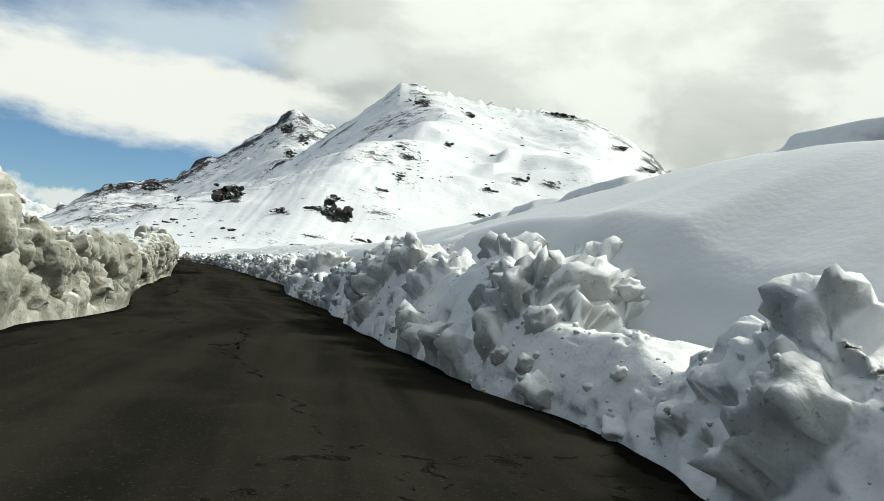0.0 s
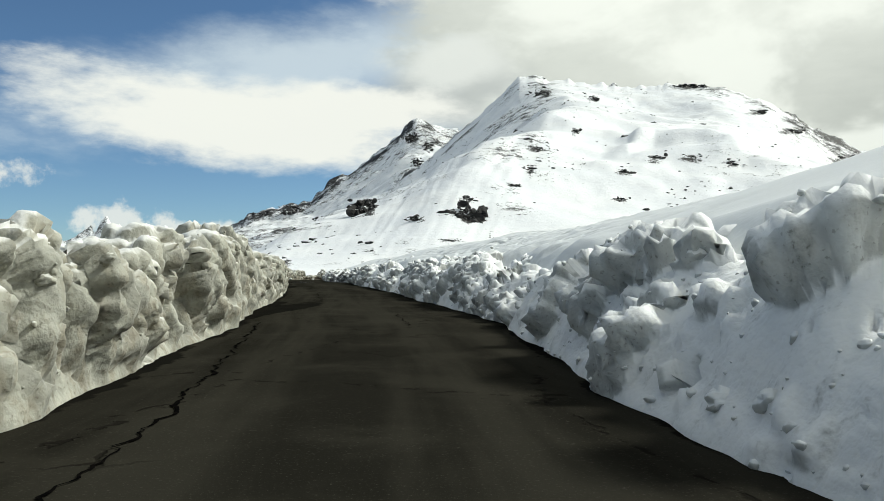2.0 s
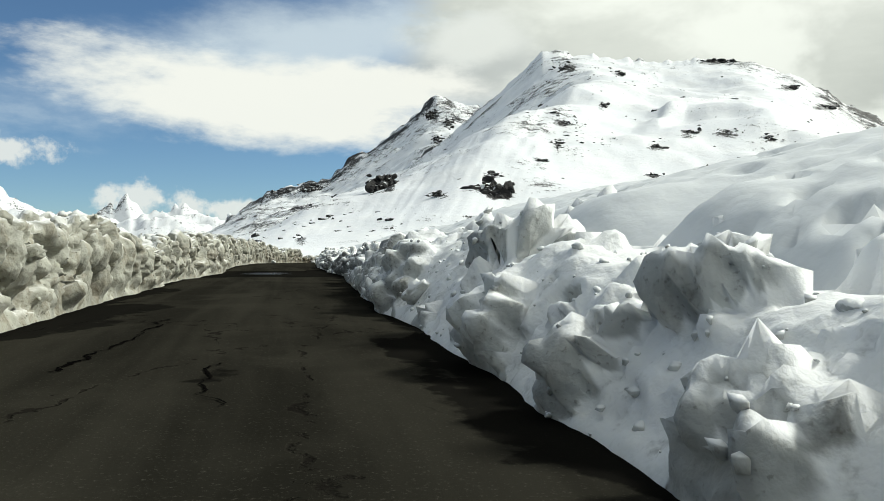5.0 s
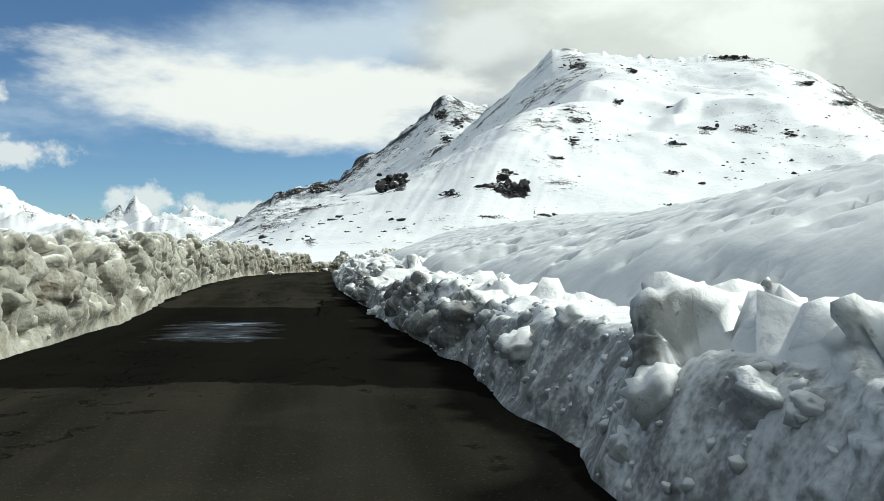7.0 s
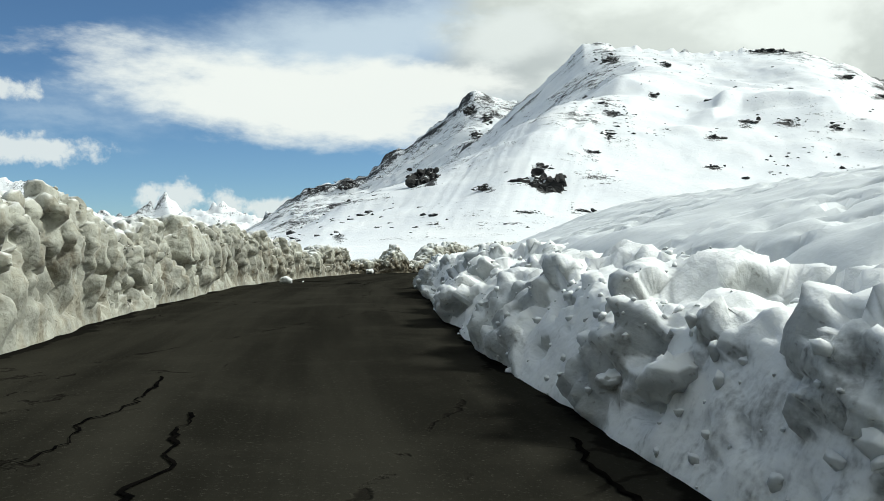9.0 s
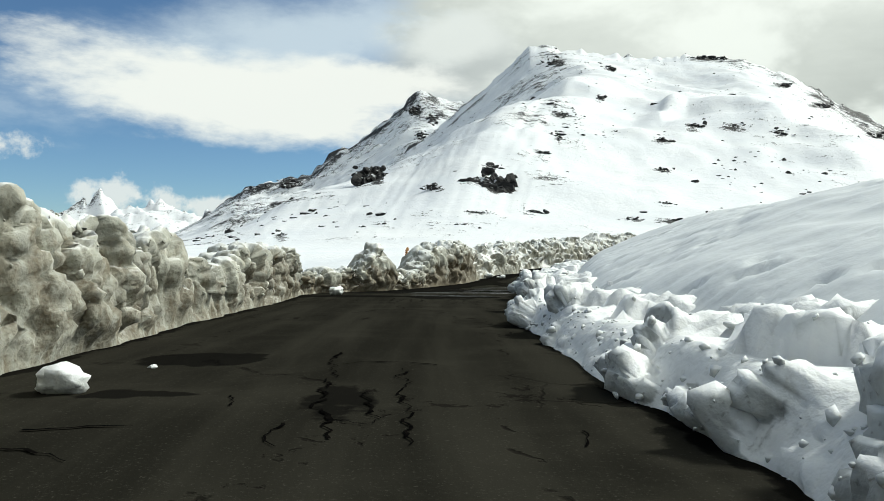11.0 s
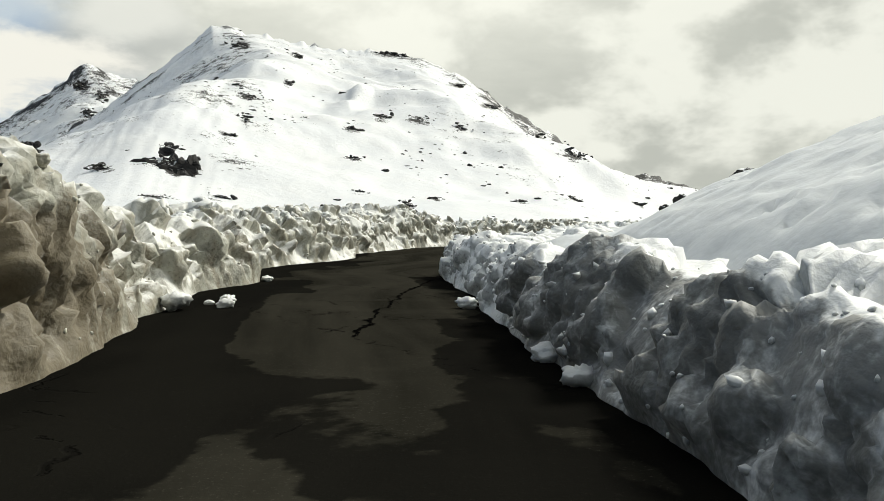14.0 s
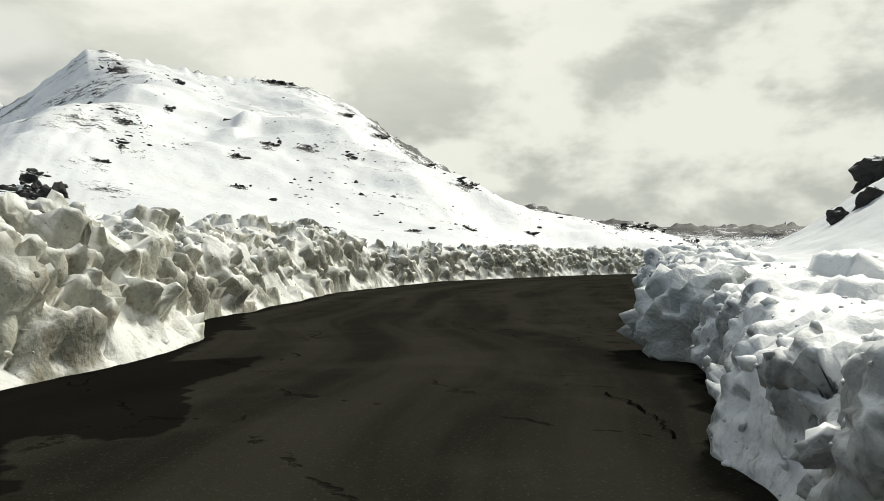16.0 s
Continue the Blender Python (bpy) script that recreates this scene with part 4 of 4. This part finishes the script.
def rubble_on(grid, count, sizes, mat, rows, seed, name, label):
    """Crumbs too many to count, all along a bank."""
    rng = np.random.default_rng(seed)
    shapes = [lump(rng, 1, 7) for _ in range(9)]
    stones = []
    for _ in range(count):
        at = grid[rng.integers(20, len(grid) - 20), rng.integers(*rows)]
        size = sizes[0] * (sizes[1] / sizes[0]) ** (rng.random() ** 1.6)
        v, f = shapes[rng.integers(9)]
        turn = np.array(Euler(rng.uniform(0, 6.3, 3)).to_matrix())
        stones.append(((v * rng.uniform(0.6, 1.1, 3)) @ turn.T * size + at, f))
    tagged(new(name, joined(name, stones, mat, True)), label, "snow rubble", kind="stuff")


rubble_on(right_bank, 7000, (0.02, 0.10), snow_right, (0, 42), 61, "snow_rubble", "crumbled old snow scattered over the bank")
rubble_on(left_bank, 2600, (0.02, 0.07), snow_left, (2, 42), 62, "dirty_snow_rubble", "crumbled dirty snow scattered over the bank")
# the large upright blocks that the plough has turned over: place, height and breadth
LARGE = [(4.0, 5.8, 1.2, 1.3), (3.7, 13.2, 1.5, 1.4), (3.4, 18.3, 1.4, 1.3), (2.4, 25.3, 1.15, 1.3), (2.0, 31.2, 0.95, 1.0), (1.3, 40.4, 1.75, 1.15), (0.4, 43.6, 1.2, 1.0), (-0.4, 47.2, 1.1, 1.2),
         (-0.9, 52.9, 1.55, 0.75), (-2.1, 56.4, 1.1, 1.1), (-2.9, 61.4, 1.25, 0.9), (-3.3, 66.2, 1.2, 1.3), (-4.9, 70.6, 1.1, 0.7), (-5.3, 73.0, 1.2, 0.9),
         (-13.6, 107.6, 0.85, 0.32), (-11.6, 178.2, 1.0, 0.6), (-5.0, 187.1, 1.4, 1.8), (-8.5, 182.9, 0.8, 1.1), (-13.6, 170.4, 1.05, 0.9)]
for k, (x, y, tall, wide) in enumerate(LARGE):
    ob = new("ice_block", ice_meshes[k % 6])
    ob.matrix_world = Matrix.LocRotScale(Vector((x, y, float(road_z(y)) - 0.30 * tall)), Euler((0.1 * (k % 3 - 1), 0.12, 1.7 * k)), Vector((wide * 1.3, wide * 1.1, tall * 1.28)))
    tagged(ob, "large grey icy block of snow standing in the bank", "ice block", "large ice blocks")
# lumps that have rolled on to the asphalt
for k, (x, y, size) in enumerate([(-24.2, 133.9, 0.42), (-17.8, 173.5, 0.28), (-17.7, 174.1, 0.30), (-16.1, 179.7, 0.25), (-14.0, 172.3, 0.34), (-18.6, 173.4, 0.5),
                                  (-18.0, 174.2, 0.16), (-11.2, 191.4, 0.30), (-15.6, 166.7, 0.30), (-16.0, 165.4, 0.28), (-10.4, 194.4, 0.25), (-24.7, 154.3, 0.5), (-6.2, 68.6, 0.12), (-24.0, 135.5, 0.10)]):
    ob = new("snow_lump", block_meshes[k % 7])
    ob.matrix_world = Matrix.LocRotScale(Vector((x, y, float(road_z(y)) - 0.02)), Euler((0, 0, 2.1 * k)), Vector((size * 1.2, size, size * 0.75)))
    tagged(ob, "small lump of snow fallen on the road", "snow lump", "lumps on the road")


# ---------------------------------------------------------------- rocks on the mountain
def ground_at(az, el):
    """Where a sight line from the road meets the mountain."""
    r = np.arange(500.0, 2900.0, 4.0)
    z, _ = mountain_z(np.full_like(r, az), r)
    hit = np.nonzero(z > 1.2 + r * math.tan(radians(el)))[0]
    k = hit[0] if len(hit) else 300
    true = float(spread(r[k]))
    return np.array([HOME[0] + true * math.sin(radians(az)), HOME[1] + true * math.cos(radians(az)), z[k] * true / r[k]]), true


def outcrop(az, el, wide, high, rng):
    """A band of bare rock. wide and high: in thousandths of its distance."""
    at, r = ground_at(az, el)
    w, h = wide * r / 1000, high * r / 1000
    side = np.array([math.cos(radians(az)), -math.sin(radians(az)), 0.0])
    back = np.array([math.sin(radians(az)), math.cos(radians(az)), 0.0])
    top = new("rock_outcrop")
    top.location = Vector(at)
    k = r / 1000
    for _ in range(int(14 + wide * high / (11 if high > 20 else 12) + (wide / 2 if high < 7 else 0))):
        size = k * (1.2 + 3.0 * rng.random() ** 2.4) * (2.2 if high > 20 else 1.0)
        a, b = np.clip(rng.normal(0, 0.27, 2), -0.7, 0.7)
        b = round(b * 5) / 5 + rng.normal(0, 0.05)
        c = side * a * w + np.array([0, 0, 1]) * ((b - 0.12 * a) * h - 0.30 * size) + back * (b * h * 1.5)
        ob = new("rock", ROCKS[rng.integers(len(ROCKS))])
        ob.parent = top
        ob.matrix_basis = Matrix.LocRotScale(Vector(c), Euler((rng.normal(0, 0.15), rng.normal(0, 0.15), rng.uniform(0, 6.3))), Vector((size * rng.uniform(0.8, 2.2), size * 0.9, size * (rng.uniform(0.45, 0.95) if high < 20 else rng.uniform(0.8, 1.3)))))
    return tagged(top, "dark bare rock outcrop breaking through mountain snow", "rock", "rock outcrops")


ROCKS = [joined("rock", [lump(np.random.default_rng(70 + k), 2)], dark_rock) for k in range(8)]
rng = np.random.default_rng(9)
for az, el, wide, high in OUTCROPS:
    outcrop(az, el, wide, high, rng)


def scattered():
    """Small stones that stick out of the snow, thicker towards the ridges."""
    rng = np.random.default_rng(21)
    stones, n = [], 13000
    az, t = rng.uniform(-17, 44, n), rng.random(n)
    r = 480 + t * 1270
    z, rock = mountain_z(az, r)
    true = spread(r)
    p = flat3(r * np.sin(np.radians(az)), r * np.cos(np.radians(az)))
    patch = fbm(p / 110.0, 3, 55)
    want = 0.04 + 0.75 * smoothstep(patch, 0.20, 0.75) + 0.45 * smoothstep(rock, 0.35, 0.62) * smoothstep(patch, -0.3, 0.4)
    kept = np.nonzero(rng.random(n) < want * 0.38)[0]
    shapes = [lump(rng, 1, 6) for _ in range(6)]
    for i in kept:
        v, f = shapes[rng.integers(6)]
        size = rng.uniform(0.7, 1.7) * (1 + 2.5 * rng.random() ** 5)
        a = rng.uniform(0, 6.28)
        turn = np.array([[math.cos(a), -math.sin(a), 0], [math.sin(a), math.cos(a), 0], [0, 0, 1]])
        stones.append((v @ turn.T * size * (1.6, 1.2, 0.75) + (HOME[0] + p[i, 0] * true[i] / r[i], HOME[1] + p[i, 1] * true[i] / r[i], z[i] * true[i] / r[i]), f))
    tagged(new("mountain_stones", joined("mountain_stones", stones, dark_rock)), "small dark stones sticking out of mountain snow", "stones", kind="stuff")


scattered()


# ---------------------------------------------------------------- small things near the road
def plain(name, low, high, scale, rough=0.8):
    m, n = material(name)
    at = n.add("ShaderNodeNewGeometry").outputs["Position"]
    a = n.noise(at, scale, 5.0, 0.6)
    finish(n, n.mix(n.smooth(a, 0.35, 0.65), low, high), rough, a, 0.4, 0.03, 0.0)
    return m


crack_fill = plain("crack_shadow", (0.002, 0.002, 0.002), (0.005, 0.0045, 0.004), 8.0)
road = bpy.data.objects["road"]


def crack(points, wide, seed):
    """A broken line of open joint in the asphalt."""
    line = curve_of(points, 0.08)
    rng = np.random.default_rng(seed)
    p = flat3(line[:, 0] * 2.2, line[:, 1] * 2.2)
    d = np.gradient(line, axis=0)
    d /= np.linalg.norm(d, axis=1)[:, None]
    side = np.stack([-d[:, 1], d[:, 0]], 1)
    line = line + side * (0.07 * fbm(p * 0.9, 5, seed, 0.75))[:, None]
    half = 0.58 * wide * np.clip(0.60 + 0.7 * fbm(p * 2.0, 3, seed + 5), 0.30, 1.5) / 2
    z = road_z(line[:, 1])
    # lie on the crowned surface
    a, b = matched(1.0)
    k = np.linalg.norm(((a + b) / 2)[None] - line[:, None], axis=2).argmin(1)
    f = ((line - a[k]) * (b - a)[k]).sum(1) / ((b - a)[k] ** 2).sum(1)
    z = z + 0.03 * (1 - (2 * f - 1) ** 2) + 0.012 * fbm(flat3(line[:, 0] * 0.6, line[:, 1] * 0.6), 3, 5) + 0.011
    rows = np.stack([np.c_[line - side * half[:, None], z], np.c_[line + side * half[:, None], z]], 1)
    ob = new("crack", grid_mesh("crack", rows, crack_fill))
    ob.parent = road


CRACKS_FIRST = [([(-7.2, 45.0), (-5.6, 36.6), (-4.9, 32.0), (-4.5, 28.4), (-4.2, 26.7), (-4.0, 25.2), (-3.9, 23.0)], 0.09), ([(-0.6, 25.8), (-0.4, 24.9)], 0.06), ([(0.1, 21.9), (0.3, 19.9), (0.5, 17.5)], 0.06),
                ([(-4.0, 47.7), (-3.7, 45.6), (-3.3, 43.0)], 0.05), ([(-7.3, 55.0), (-7.6, 57.3), (-8.5, 61.3), (-9.1, 65.8)], 0.08), ([(-1.1, 14.2), (-0.9, 12.5), (-0.8, 10.8)], 0.05),
                ([(-11.1, 74.7), (-10.7, 72.7), (-10.5, 71.3), (-10.3, 69.8)], 0.10), ([(-9.1, 70.6), (-8.5, 68.6)], 0.06), ([(-6.0, 58.0), (-6.3, 61.0), (-6.7, 64.5)], 0.05)]
CRACKS_WET = [([(-15.8, 107.4), (-15.3, 105.0), (-14.8, 102.2), (-14.5, 100.6)], 0.07), ([(-16.9, 108.3), (-16.4, 105.8), (-17.0, 106.1)], 0.06), ([(-18.6, 111.5), (-18.0, 109.2), (-17.6, 107.2), (-17.7, 105.6)], 0.07),
              ([(-16.0, 111.0), (-15.7, 108.8), (-15.4, 107.0)], 0.07), ([(-19.4, 113.0), (-19.0, 110.0)], 0.05), ([(-17.0, 107.2), (-17.3, 106.2), (-16.8, 105.4)], 0.06)]
CRACKS_NET = [([(-22.2, 136.8), (-22.0, 135.0), (-21.8, 133.0), (-21.6, 131.9)], 0.07), ([(-21.3, 135.4), (-21.3, 134.3), (-21.1, 132.8), (-21.0, 131.9)], 0.06), ([(-22.0, 135.8), (-21.7, 136.3), (-21.3, 135.6), (-20.9, 135.6)], 0.10),
              ([(-21.6, 132.6), (-21.4, 132.1), (-21.2, 132.4), (-21.3, 133.2), (-21.6, 134.0)], 0.05), ([(-23.7, 132.3), (-23.3, 132.3), (-22.9, 132.4)], 0.06), ([(-23.6, 131.9), (-23.2, 131.8), (-22.8, 131.4)], 0.05),
              ([(-22.6, 133.7), (-22.5, 133.1)], 0.04), ([(-22.0, 132.6), (-21.9, 131.8)], 0.04), ([(-19.9, 132.5), (-19.9, 131.8)], 0.04)]
CRACKS_BEND = [([(-22.1, 151.5), (-22.2, 150.2), (-22.2, 148.6)], 0.10), ([(-21.6, 150.5), (-21.6, 149.3), (-21.7, 148.7)], 0.05), ([(-21.5, 149.9), (-21.5, 148.9)], 0.04), ([(-21.3, 149.6), (-21.3, 148.7)], 0.04),
               ([(-20.4, 150.9), (-20.4, 149.9), (-20.5, 149.0), (-20.5, 148.0)], 0.05), ([(-21.4, 150.8), (-21.0, 150.9), (-20.6, 150.4), (-20.7, 149.0), (-20.7, 148.4)], 0.05), ([(-20.0, 149.6), (-20.1, 149.1)], 0.04),
               ([(-19.7, 149.2), (-19.8, 148.6)], 0.04), ([(-22.0, 150.9), (-21.9, 149.1), (-21.9, 148.5)], 0.05), ([(-22.7, 152.6), (-22.5, 151.5), (-22.5, 149.5)], 0.04)]
CRACKS_LAST = [([(-11.9, 179.3), (-13.5, 176.6), (-14.8, 173.8), (-15.9, 171.5), (-16.3, 170.2), (-16.9, 168.9)], 0.12), ([(-17.1, 169.5), (-16.6, 170.1)], 0.08), ([(-8.1, 185.6), (-8.4, 184.8), (-9.0, 183.7)], 0.08)]
for k, (points, wide) in enumerate(CRACKS_FIRST + CRACKS_WET + CRACKS_NET + CRACKS_BEND + CRACKS_LAST):
    crack(points, wide, 500 + k)


def cairn():
    """A slim marker of stacked stones, wider at its foot."""
    stone = plain("ochre_stone", (0.30, 0.15, 0.06), (0.48, 0.27, 0.12), 3.0)
    rng = np.random.default_rng(4)
    top = new("stone_marker")
    top.location = (-27.4, 250.4, -1.6)
    z = 0.0
    for k in range(9):
        v, f = lump(rng, 2, 9)
        w = 0.62 - 0.045 * k
        v = v * (w, w, 0.24) / np.abs(v).max(0)
        z += 0.32
        ob = new("stone" if k < 8 else "capstone", joined("stone", [(v + (0, 0, z - 0.1), f)], stone))
        ob.parent = top
    tagged(top, "slim ochre stone marker standing in the snow", "cairn")


cairn()

# dark boulders under snow on the rise past the bend
rng = np.random.default_rng(31)
for k, (x, y, z, size) in enumerate([(5.8, 191.9, 2.55, 0.55), (5.2, 192.3, 2.25, 0.35), (14.7, 197.2, 4.5, 0.85), (14.2, 197.4, 3.9, 0.6), (11.5, 194.5, 2.5, 0.75)]):
    v, f = lump(rng, 3, 10)
    ob = new("boulder", joined("boulder", [(v * size * (1.2, 1.0, 0.9), f)], dark_rock))
    ob.location = (x, y, z)
    tagged(ob, "dark boulder with snow lying on its top", "boulder", "boulders past the bend")
